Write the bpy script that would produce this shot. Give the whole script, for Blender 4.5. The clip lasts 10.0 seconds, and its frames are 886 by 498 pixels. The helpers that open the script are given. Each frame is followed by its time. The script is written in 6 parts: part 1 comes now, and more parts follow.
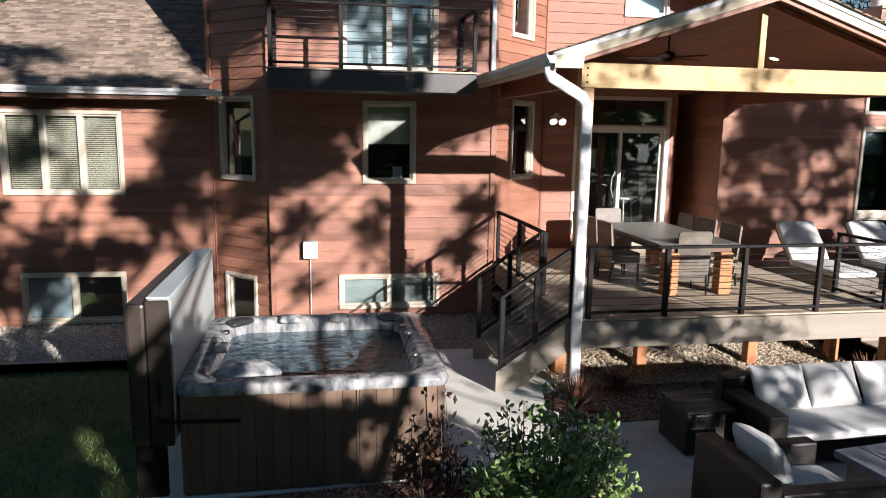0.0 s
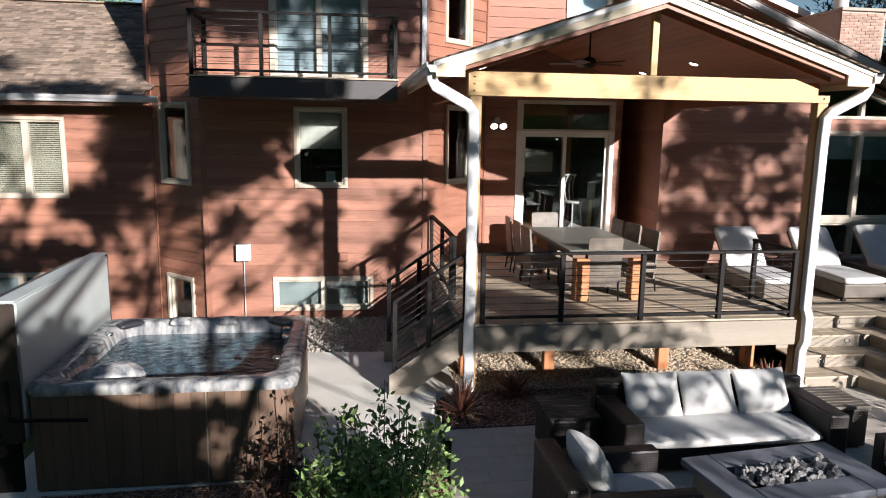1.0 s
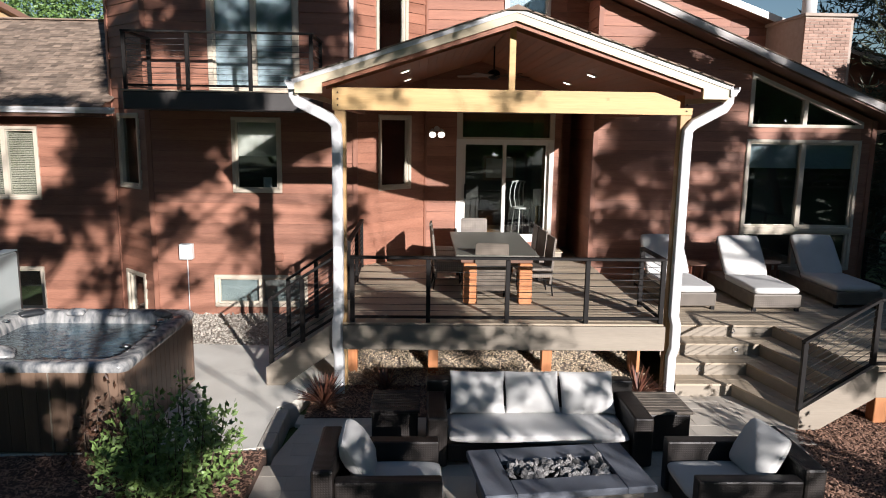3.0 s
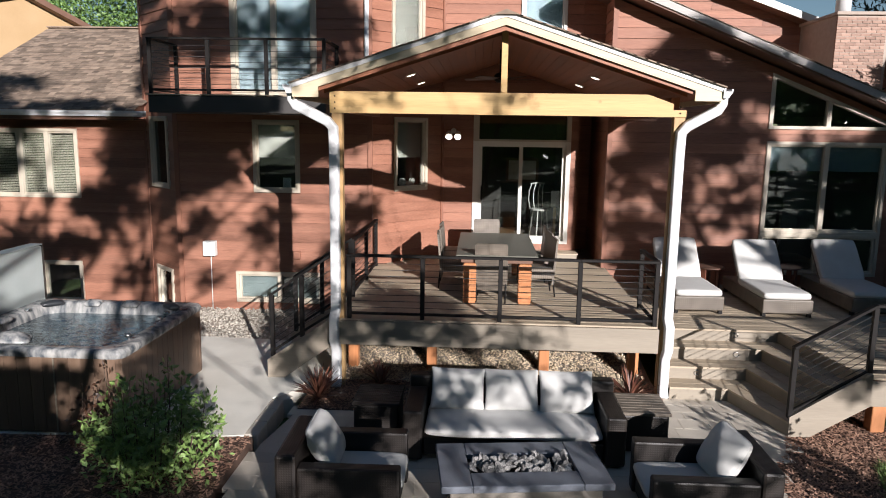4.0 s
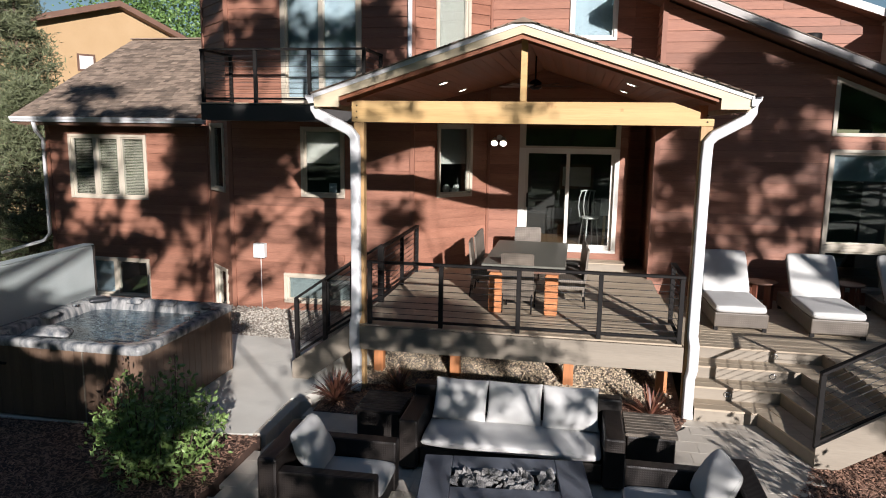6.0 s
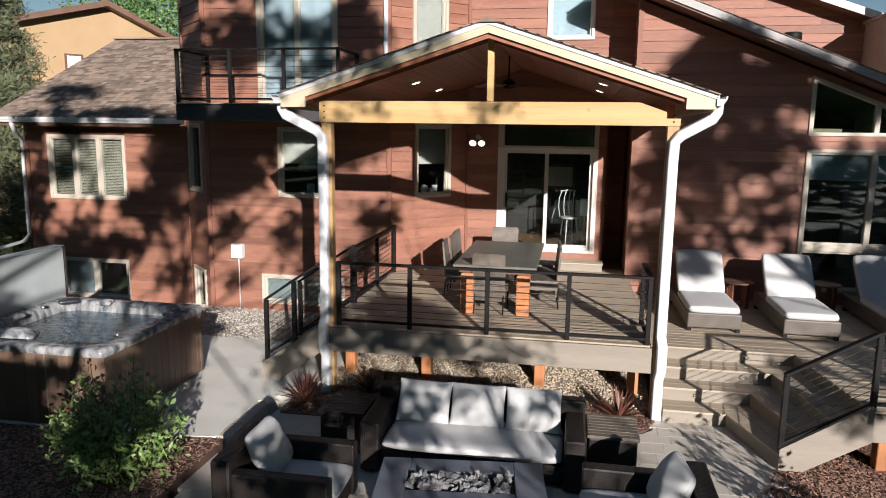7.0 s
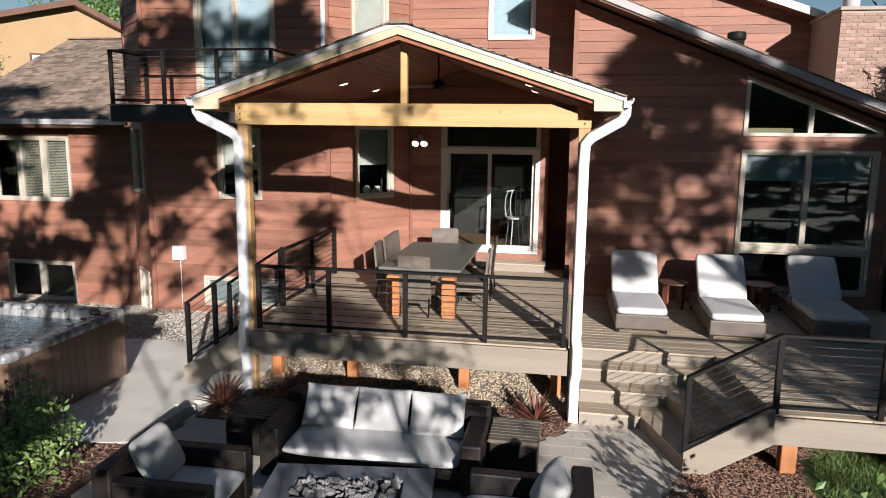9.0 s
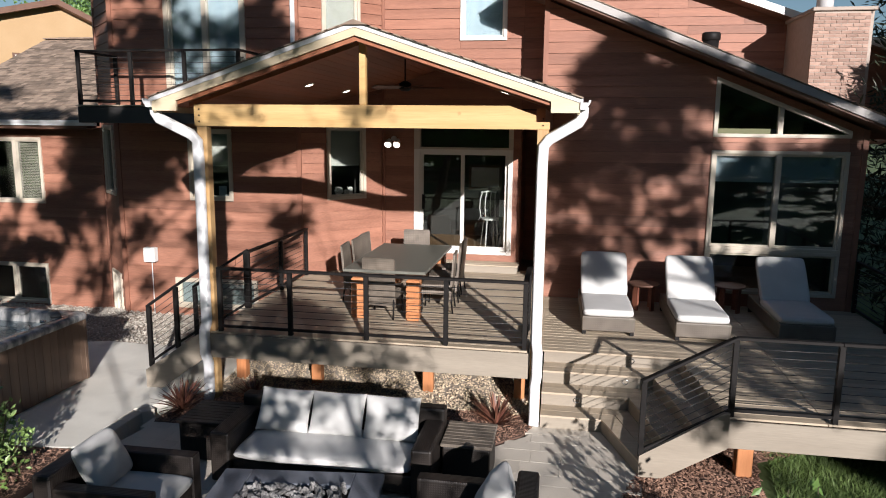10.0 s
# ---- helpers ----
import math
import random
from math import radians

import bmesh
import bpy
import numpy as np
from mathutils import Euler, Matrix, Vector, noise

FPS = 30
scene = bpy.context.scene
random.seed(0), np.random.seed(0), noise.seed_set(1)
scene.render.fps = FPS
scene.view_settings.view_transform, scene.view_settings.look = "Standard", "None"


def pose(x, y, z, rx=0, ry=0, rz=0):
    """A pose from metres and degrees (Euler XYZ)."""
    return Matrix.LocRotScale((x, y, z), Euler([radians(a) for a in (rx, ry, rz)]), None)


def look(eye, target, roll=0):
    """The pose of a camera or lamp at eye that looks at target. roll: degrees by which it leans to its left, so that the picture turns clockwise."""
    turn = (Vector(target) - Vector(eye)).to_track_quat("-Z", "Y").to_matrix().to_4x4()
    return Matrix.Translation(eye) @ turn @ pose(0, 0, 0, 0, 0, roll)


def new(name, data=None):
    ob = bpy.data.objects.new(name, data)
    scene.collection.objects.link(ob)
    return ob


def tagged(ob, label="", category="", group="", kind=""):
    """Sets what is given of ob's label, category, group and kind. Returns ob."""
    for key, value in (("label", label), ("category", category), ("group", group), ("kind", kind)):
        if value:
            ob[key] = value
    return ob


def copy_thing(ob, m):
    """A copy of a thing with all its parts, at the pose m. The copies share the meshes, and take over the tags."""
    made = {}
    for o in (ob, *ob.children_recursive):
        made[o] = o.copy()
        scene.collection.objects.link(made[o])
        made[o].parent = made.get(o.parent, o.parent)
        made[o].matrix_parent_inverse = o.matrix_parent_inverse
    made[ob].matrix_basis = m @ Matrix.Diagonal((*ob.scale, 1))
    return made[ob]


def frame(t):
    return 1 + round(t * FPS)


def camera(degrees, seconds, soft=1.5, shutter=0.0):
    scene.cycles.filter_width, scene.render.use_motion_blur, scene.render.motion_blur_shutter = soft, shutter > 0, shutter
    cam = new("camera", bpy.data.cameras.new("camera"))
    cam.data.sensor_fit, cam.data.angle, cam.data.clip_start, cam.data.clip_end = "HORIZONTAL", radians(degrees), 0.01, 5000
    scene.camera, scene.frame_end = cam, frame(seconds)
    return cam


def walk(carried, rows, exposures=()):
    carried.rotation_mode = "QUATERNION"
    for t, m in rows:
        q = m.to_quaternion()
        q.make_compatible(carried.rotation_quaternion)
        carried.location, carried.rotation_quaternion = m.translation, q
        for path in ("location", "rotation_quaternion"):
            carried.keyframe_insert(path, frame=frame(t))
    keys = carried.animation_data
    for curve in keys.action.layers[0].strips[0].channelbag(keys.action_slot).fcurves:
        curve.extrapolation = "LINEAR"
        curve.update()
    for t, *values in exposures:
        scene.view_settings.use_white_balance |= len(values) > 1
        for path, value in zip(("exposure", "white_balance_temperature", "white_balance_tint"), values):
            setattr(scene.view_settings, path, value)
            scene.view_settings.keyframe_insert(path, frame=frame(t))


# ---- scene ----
cam = camera(64.3, 10.0, soft=1.0)
METRES, EYE, TILT, LEAN, TURN = 8.3, 3.32, 0.0, 0.0, -9.95
ROWS = [
    (0.0, 0.0, 0.0, 0.0, 0.15, -9.62, -0.89),
    (0.5, 0.1037, -0.0038, 0.0057, 1.29, -9.67, -0.85),
    (1.0, 0.1999, -0.0113, 0.0148, 2.33, -9.7, -0.85),
    (1.5, 0.2955, -0.0221, 0.022, 3.49, -9.68, -0.85),
    (2.0, 0.3771, -0.0334, 0.0277, 4.94, -9.67, -0.84),
    (2.5, 0.4568, -0.0427, 0.0328, 6.62, -9.69, -0.85),
    (4.0, 0.6363, -0.0592, 0.0371, 13.13, -9.56, -0.82),
    (4.5, 0.6781, -0.0525, 0.0393, 16.54, -9.5, -0.82),
    (5.0, 0.7093, -0.0421, 0.0431, 19.19, -9.48, -0.83),
    (5.5, 0.7335, -0.0315, 0.0475, 20.83, -9.48, -0.83),
    (7.0, 0.7993, 0.003, 0.0521, 20.73, -9.57, -0.74),
    (7.5, 0.8278, 0.015, 0.0537, 20.58, -9.61, -0.73),
    (8.0, 0.8548, 0.0258, 0.0564, 20.45, -9.67, -0.7),
    (8.5, 0.8848, 0.0396, 0.0582, 20.33, -9.72, -0.65),
    (9.0, 0.9128, 0.0531, 0.0602, 20.19, -9.74, -0.62),
    (9.5, 0.9407, 0.067, 0.062, 20.04, -9.78, -0.61),
    (10.0, 0.9644, 0.0797, 0.0644, 19.91, -9.79, -0.6),
]
walk(cam, [(t, pose(0, 0, EYE, TILT, LEAN, TURN) @ pose(METRES * x, METRES * y, METRES * z, 90 + pitch, roll, yaw)) for t, x, y, z, yaw, pitch, roll in ROWS],
     [(0.0, 1.07), (2.5, 0.84), (4.5, 0.65), (7.0, 0.59), (10.0, 0.67)])

# ---- light ----
SUN_WAY = Vector((-0.4675, 1.0, -0.325)).normalized()
world = bpy.data.worlds.new("sky")
scene.world = world
world.use_nodes = True
wn = world.node_tree.nodes
sky = wn.new("ShaderNodeTexSky")
sky.sky_type = "NISHITA"
sky.sun_disc = False
sky.dust_density, sky.ozone_density = 0.0, 2.5
sky.sun_elevation = math.asin(-SUN_WAY.z)
sky.sun_rotation = math.atan2(-SUN_WAY.x, -SUN_WAY.y)
world.node_tree.links.new(sky.outputs[0], wn["Background"].inputs[0])
wn["Background"].inputs[1].default_value = 0.043
sun_data = bpy.data.lights.new("sun", "SUN")
sun_data.energy, sun_data.angle, sun_data.color = 5.0, radians(0.5), (1.0, 0.95, 0.95)
sun = new("sun", sun_data)
sun.matrix_world = look((20, -40, 20), Vector((20, -40, 20)) + SUN_WAY)
scene.view_settings.exposure = 0.64

# ---- materials ----
def surface(name, c1, c2, rough=0.6, scale=3.0, stretch=(1, 1, 1), fine=60.0, bump=0.15, vary=0.12, metal=0.0, coat=0.0,
            island=False, knot_dapple=None, gap=0.55, streak=0.24):
    """A procedural surface: two tones mixed by broad noise, fine grain in tone and relief, a random tone for each piece."""
    m = bpy.data.materials.new(name)
    m.use_nodes = True
    nt = m.node_tree
    n, link = nt.nodes, nt.links.new
    bsdf = n["Principled BSDF"]
    co = n.new("ShaderNodeTexCoord")
    info = n.new("ShaderNodeNewGeometry") if island else n.new("ShaderNodeObjectInfo")
    rnd = info.outputs["Random Per Island"] if island else info.outputs["Random"]
    shift = n.new("ShaderNodeVectorMath")
    shift.operation = "MULTIPLY_ADD"
    link(rnd, shift.inputs[0])
    shift.inputs[1].default_value = (13.7, 29.1, 7.3)
    link(co.outputs["Object"], shift.inputs[2])
    mp = n.new("ShaderNodeMapping")
    mp.inputs["Scale"].default_value = stretch
    link(shift.outputs[0], mp.inputs[0])
    broad = n.new("ShaderNodeTexNoise")
    broad.inputs["Scale"].default_value, broad.inputs["Detail"].default_value = scale, 5
    link(mp.outputs[0], broad.inputs["Vector"])
    grain = n.new("ShaderNodeTexNoise")
    grain.inputs["Scale"].default_value, grain.inputs["Detail"].default_value = fine, 4
    link(mp.outputs[0], grain.inputs["Vector"])
    ramp = n.new("ShaderNodeMapRange")
    ramp.inputs[1].default_value, ramp.inputs[2].default_value = 0.5 - gap / 2.5, 0.5 + gap / 2.5
    link(broad.outputs[0], ramp.inputs[0])
    mix = n.new("ShaderNodeMix")
    mix.data_type = "RGBA"
    link(ramp.outputs[0], mix.inputs[0])
    mix.inputs[6].default_value, mix.inputs[7].default_value = (*c1, 1), (*c2, 1)
    hsv = n.new("ShaderNodeHueSaturation")
    link(mix.outputs[2], hsv.inputs["Color"])
    tone = n.new("ShaderNodeMath")
    tone.operation = "MULTIPLY_ADD"
    link(rnd, tone.inputs[0])
    tone.inputs[1].default_value, tone.inputs[2].default_value = 2 * vary, 1 - vary - streak / 2
    add = n.new("ShaderNodeMath")
    add.operation = "MULTIPLY_ADD"
    link(grain.outputs[0], add.inputs[0])
    add.inputs[1].default_value = streak
    link(tone.outputs[0], add.inputs[2])
    link(add.outputs[0], hsv.inputs["Value"])
    colour = hsv.outputs[0]
    if knot_dapple:
        spots = n.new("ShaderNodeTexNoise")
        spots.inputs["Scale"].default_value, spots.inputs["Detail"].default_value = knot_dapple[1], 6
        link(co.outputs["Object"], spots.inputs["Vector"])
        cut = n.new("ShaderNodeMapRange")
        cut.inputs[1].default_value, cut.inputs[2].default_value = knot_dapple[2], knot_dapple[2] + 0.15
        link(spots.outputs[0], cut.inputs[0])
        over = n.new("ShaderNodeMix")
        over.data_type = "RGBA"
        link(cut.outputs[0], over.inputs[0])
        link(colour, over.inputs[6])
        over.inputs[7].default_value = (*knot_dapple[0], 1)
        colour = over.outputs[2]
    link(colour, bsdf.inputs["Base Color"])
    rr = n.new("ShaderNodeMath")
    rr.operation = "MULTIPLY_ADD"
    link(broad.outputs[0], rr.inputs[0])
    rr.inputs[1].default_value, rr.inputs[2].default_value = 0.2, rough - 0.1
    link(rr.outputs[0], bsdf.inputs["Roughness"])
    bsdf.inputs["Metallic"].default_value = metal
    bsdf.inputs["Coat Weight"].default_value = coat
    bm_node = n.new("ShaderNodeBump")
    bm_node.inputs["Strength"].default_value, bm_node.inputs["Distance"].default_value = min(1, bump * 3), 0.004
    link(grain.outputs[0], bm_node.inputs["Height"])
    link(bm_node.outputs[0], bsdf.inputs["Normal"])
    return m


def woven(name, c1, c2, across=55.0):
    """A wicker weave: crossing strands with relief."""
    m = surface(name, c1, c2, rough=0.5, scale=6, fine=90, vary=0.05)
    nt = m.node_tree
    n, link = nt.nodes, nt.links.new
    co = n.new("ShaderNodeTexCoord")
    waves = []
    for axis, s in (("X", across), ("Y", across), ("Z", across)):
        w = n.new("ShaderNodeTexWave")
        w.bands_direction = axis
        w.inputs["Scale"].default_value = s / 6.28 * 0.5
        w.inputs["Distortion"].default_value = 0.4
        link(co.outputs["Object"], w.inputs["Vector"])
        waves.append(w)
    a = n.new("ShaderNodeMath")
    a.operation = "MULTIPLY"
    link(waves[0].outputs["Fac"], a.inputs[0])
    link(waves[2].outputs["Fac"], a.inputs[1])
    b = n.new("ShaderNodeMath")
    b.operation = "ADD"
    link(a.outputs[0], b.inputs[0])
    link(waves[1].outputs["Fac"], b.inputs[1])
    bump = next(k for k in n if k.bl_idname == "ShaderNodeBump")
    bump.inputs["Strength"].default_value, bump.inputs["Distance"].default_value = 0.45, 0.003
    link(b.outputs[0], bump.inputs["Height"])
    hsv = next(k for k in n if k.bl_idname == "ShaderNodeHueSaturation")
    val = n.new("ShaderNodeMapRange")
    val.inputs[2].default_value, val.inputs[3].default_value, val.inputs[4].default_value = 1.6, 0.6, 1.15
    link(b.outputs[0], val.inputs[0])
    link(val.outputs[0], hsv.inputs["Value"])
    return m


def glass(name, tint=(0.9, 0.95, 0.95), base=0.08):
    """Window glass: see-through with a mirror's gloss that grows at grazing angles."""
    m = bpy.data.materials.new(name)
    m.use_nodes = True
    n, link = m.node_tree.nodes, m.node_tree.links.new
    n.remove(n["Principled BSDF"])
    clear, gloss, mix, fres = (n.new("ShaderNodeBsdf" + k) if k in ("Transparent", "Glossy") else n.new("ShaderNode" + k)
                               for k in ("Transparent", "Glossy", "MixShader", "Fresnel"))
    clear.inputs[0].default_value = (*tint, 1)
    gloss.inputs["Roughness"].default_value = 0.02
    fres.inputs[0].default_value = 1.5
    up = n.new("ShaderNodeMath")
    up.operation = "MULTIPLY_ADD"
    link(fres.outputs[0], up.inputs[0])
    up.inputs[1].default_value, up.inputs[2].default_value = 1.6, base
    wob = n.new("ShaderNodeTexNoise")
    wob.inputs["Scale"].default_value = 1.2
    co = n.new("ShaderNodeTexCoord")
    link(co.outputs["Object"], wob.inputs["Vector"])
    bump = n.new("ShaderNodeBump")
    bump.inputs["Strength"].default_value, bump.inputs["Distance"].default_value = 0.04, 0.01
    link(wob.outputs[0], bump.inputs["Height"])
    link(bump.outputs[0], gloss.inputs["Normal"])
    link(up.outputs[0], mix.inputs[0])
    link(clear.outputs[0], mix.inputs[1])
    link(gloss.outputs[0], mix.inputs[2])
    link(mix.outputs[0], n["Material Output"].inputs[0])
    return m


def glow(name, colour, strength):
    m = bpy.data.materials.new(name)
    m.use_nodes = True
    b = m.node_tree.nodes["Principled BSDF"]
    b.inputs["Base Color"].default_value = (*colour, 1)
    b.inputs["Emission Color"].default_value, b.inputs["Emission Strength"].default_value = (*colour, 1), strength
    return m


SIDING = surface("stained_siding", (0.236, 0.099, 0.061), (0.327, 0.149, 0.095), rough=0.62, scale=1.8, stretch=(0.3, 1, 4.5), fine=22, bump=0.5, vary=0.17, streak=0.7)
TRIM = surface("stained_trim", (0.215, 0.089, 0.055), (0.281, 0.125, 0.079), rough=0.6, scale=2, stretch=(3, 3, 0.5), fine=30, vary=0.06)
CORE = surface("wall_core", (0.04, 0.025, 0.02), (0.05, 0.03, 0.025), rough=0.9)
FRAME = surface("almond_window_frame", (0.459, 0.399, 0.310), (0.535, 0.476, 0.383), rough=0.45, scale=4, fine=50, bump=0.05, vary=0.04)
WHITE = surface("white_vinyl", (0.629, 0.603, 0.544), (0.680, 0.654, 0.603), rough=0.4, scale=4, bump=0.04, vary=0.03)
GUTTER = surface("white_aluminium", (0.619, 0.619, 0.619), (0.688, 0.688, 0.679), rough=0.35, scale=5, bump=0.03, vary=0.03)
GLASS = glass("window_glass", (0.82, 0.87, 0.87), 0.05)
# near-black tone holds the indoor dimness seen through the panes
ROOM = surface("room_painted_dim", (0.03, 0.027, 0.023), (0.05, 0.045, 0.039), rough=0.9, scale=1)
BLIND = surface("blind_slats", (0.46, 0.41, 0.31), (0.55, 0.50, 0.39), rough=0.5, scale=5, bump=0.05)
SHADE = surface("roller_shade", (0.561, 0.527, 0.459), (0.612, 0.578, 0.510), rough=0.8, scale=5, fine=200)
SHINGLE = surface("asphalt_shingle", (0.172, 0.124, 0.092), (0.300, 0.228, 0.170), rough=0.9, scale=5, fine=140, bump=0.6, vary=0.42)
PALE_TIMBER = surface("pale_fir_timber", (0.493, 0.302, 0.115), (0.586, 0.391, 0.170), rough=0.55, scale=2, stretch=(0.25, 4, 4), fine=16, bump=0.15, vary=0.05, knot_dapple=((0.30, 0.15, 0.055), 5.5, 0.665))
RAKE_PAINT = surface("fir_rake_board", (0.52, 0.42, 0.27), (0.62, 0.53, 0.37), rough=0.5, scale=2, stretch=(0.3, 3, 3), fine=20, vary=0.05)
POST_TIMBER = surface("orange_fir_post", (0.374, 0.221, 0.093), (0.484, 0.315, 0.145), rough=0.55, scale=2, stretch=(4, 4, 0.25), fine=16, bump=0.15, vary=0.05)
RED_WOOD = surface("red_brown_wood", (0.15, 0.05, 0.03), (0.22, 0.08, 0.045), rough=0.5, scale=3, stretch=(4, 4, 0.3), fine=20)
CEILING_WOOD = surface("stained_ceiling_board", (0.230, 0.082, 0.040), (0.330, 0.125, 0.062), rough=0.5, scale=2, stretch=(4, 0.3, 1), fine=20, vary=0.12)
BLACK = surface("black_powder_coat", (0.008, 0.007, 0.0065), (0.014, 0.012, 0.011), rough=0.6, scale=6, bump=0.03, vary=0.05)
BLACK.node_tree.nodes["Principled BSDF"].inputs["Specular IOR Level"].default_value = 0.2
CABLE = surface("dark_steel_cable", (0.020, 0.020, 0.020), (0.040, 0.040, 0.040), rough=0.45, metal=0.3, vary=0.05)
CHARCOAL = surface("charcoal_fascia", (0.046, 0.042, 0.040), (0.060, 0.055, 0.052), rough=0.5, scale=3, vary=0.05)
DECKING = surface("composite_decking", (0.346, 0.279, 0.199), (0.468, 0.385, 0.281), rough=0.6, scale=2.2, stretch=(0.2, 4, 4), fine=22, bump=0.25, vary=0.13, streak=0.4)
FASCIA = surface("taupe_fascia_board", (0.239, 0.202, 0.156), (0.303, 0.261, 0.204), rough=0.6, scale=1.5, stretch=(0.3, 3, 3), fine=20, vary=0.05)
CEDAR = surface("orange_cedar", (0.42, 0.16, 0.06), (0.52, 0.22, 0.09), rough=0.55, scale=3, stretch=(4, 4, 0.3), fine=20, vary=0.1)
# darker blotches mottle the concrete and paint in soft dappled shade
CONCRETE = surface("brushed_concrete", (0.66, 0.63, 0.55), (0.82, 0.79, 0.70), rough=0.85, scale=1.4, fine=70, bump=0.2, vary=0.03, knot_dapple=((0.57, 0.54, 0.475), 1.3, 0.57))
PAVER = surface("smooth_paver", (0.486, 0.437, 0.365), (0.612, 0.554, 0.467), rough=0.8, scale=1.6, fine=80, bump=0.15, vary=0.03)
GRAVEL = surface("river_gravel", (0.430, 0.345, 0.240), (0.650, 0.535, 0.385), rough=0.8, scale=9, fine=60, vary=0.3, island=True)
GREY_GRAVEL = surface("grey_gravel", (0.30, 0.275, 0.235), (0.54, 0.49, 0.41), rough=0.8, scale=9, fine=60, vary=0.3, island=True)
MULCH = surface("bark_mulch", (0.22, 0.12, 0.08), (0.44, 0.265, 0.185), rough=0.95, scale=14, fine=70, bump=0.6, vary=0.3, island=True)
SOIL = surface("dark_soil", (0.075, 0.042, 0.03), (0.14, 0.08, 0.055), rough=0.95, scale=5, fine=60, bump=0.6)
LAWN = surface("lawn_soil", (0.035, 0.062, 0.016), (0.095, 0.135, 0.035), rough=0.95, scale=0.35, fine=60, bump=0.8, gap=0.4)
GRASS = surface("grass_blades", (0.08, 0.135, 0.03), (0.14, 0.205, 0.055), rough=0.6, scale=2, vary=0.3, island=True)
LEAF = surface("green_leaf", (0.084, 0.168, 0.040), (0.192, 0.300, 0.090), rough=0.45, scale=4, vary=0.3, island=True)
PINE = surface("blue_green_needles", (0.084, 0.101, 0.049), (0.175, 0.191, 0.097), rough=0.6, scale=4, vary=0.3, island=True)
SHRUB_LEAF = surface("light_green_leaf", (0.120, 0.200, 0.050), (0.240, 0.350, 0.110), rough=0.45, scale=4, vary=0.3, island=True)
RED_LEAF = surface("dark_red_leaf", (0.045, 0.025, 0.015), (0.09, 0.04, 0.022), rough=0.45, scale=4, vary=0.3, island=True)
CORDYLINE = surface("maroon_blade", (0.10, 0.03, 0.025), (0.20, 0.09, 0.05), rough=0.5, scale=4, vary=0.3, island=True)
BARK = surface("tree_bark", (0.07, 0.05, 0.035), (0.12, 0.085, 0.06), rough=0.9, scale=5, stretch=(3, 3, 0.6), bump=0.8)
STUCCO = surface("tan_stucco", (0.410, 0.271, 0.139), (0.459, 0.312, 0.172), rough=0.9, scale=1, fine=40, vary=0.02)
BROWN_TRIM = surface("brown_trim", (0.12, 0.06, 0.04), (0.16, 0.085, 0.055), rough=0.6)
BRICK = surface("red_brown_brick", (0.281, 0.170, 0.128), (0.383, 0.255, 0.200), rough=0.85, scale=8, fine=70, vary=0.22)
MORTAR = surface("brick_mortar", (0.34, 0.28, 0.23), (0.4, 0.33, 0.28), rough=0.95, scale=8)
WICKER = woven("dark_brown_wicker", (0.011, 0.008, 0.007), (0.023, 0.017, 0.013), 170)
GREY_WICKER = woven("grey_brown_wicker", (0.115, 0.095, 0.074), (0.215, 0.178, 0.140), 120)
CUSHION = surface("off_white_fabric", (0.528, 0.520, 0.496), (0.591, 0.584, 0.560), rough=0.9, scale=4, fine=220, bump=0.1, vary=0.03)
SLATE = surface("grey_slate_top", (0.125, 0.138, 0.163), (0.18, 0.197, 0.228), rough=0.5, scale=3, fine=50, vary=0.05)
STONE = surface("lava_pebble", (0.075, 0.075, 0.075), (0.390, 0.375, 0.360), rough=0.6, scale=3, fine=50, vary=0.4)
ACRYLIC = surface("marbled_acrylic", (0.075, 0.087, 0.10), (0.44, 0.43, 0.405), rough=0.15, scale=10, stretch=(1, 1, 0.3), fine=24, bump=0.0, vary=0.0, gap=0.42)
SKIRT = surface("brown_tub_panel", (0.130, 0.082, 0.054), (0.184, 0.119, 0.082), rough=0.5, scale=2, stretch=(5, 5, 0.3), fine=20, vary=0.08)
COVER = surface("grey_green_vinyl", (0.418, 0.465, 0.446), (0.513, 0.560, 0.541), rough=0.4, scale=1.5, fine=50, bump=0.1, vary=0.03)
DARK_VINYL = surface("dark_brown_vinyl", (0.03, 0.022, 0.018), (0.05, 0.038, 0.03), rough=0.4, scale=3)
PILLOW = surface("black_headrest", (0.02, 0.022, 0.025), (0.035, 0.037, 0.04), rough=0.4)
CHROME = surface("brushed_steel", (0.5, 0.5, 0.5), (0.6, 0.6, 0.6), rough=0.25, metal=1.0)
PLASTIC = surface("pale_grey_plastic", (0.60, 0.63, 0.61), (0.68, 0.71, 0.69), rough=0.5)
CURTAIN = surface("blue_grey_curtain", (0.40, 0.48, 0.53), (0.52, 0.59, 0.63), rough=0.8, scale=3, stretch=(8, 8, 0.2), fine=60)
DIM_SHADE = surface("grey_green_shade", (0.22, 0.255, 0.25), (0.30, 0.335, 0.325), rough=0.8, scale=3, fine=60)
GRIT = surface("sandy_grit", (0.25, 0.215, 0.175), (0.36, 0.31, 0.255), rough=0.95, scale=5, fine=80, bump=0.6)
DARK_PINE = surface("dark_needles", (0.025, 0.035, 0.018), (0.05, 0.065, 0.035), rough=0.6, scale=4, vary=0.3, island=True)
FENCE_WOOD = surface("grey_fence_wood", (0.16, 0.12, 0.09), (0.24, 0.19, 0.15), rough=0.8, scale=3, stretch=(0.3, 4, 4))
LAMP = glow("lit_lamp_glass", (1.0, 0.93, 0.82), 3.0)

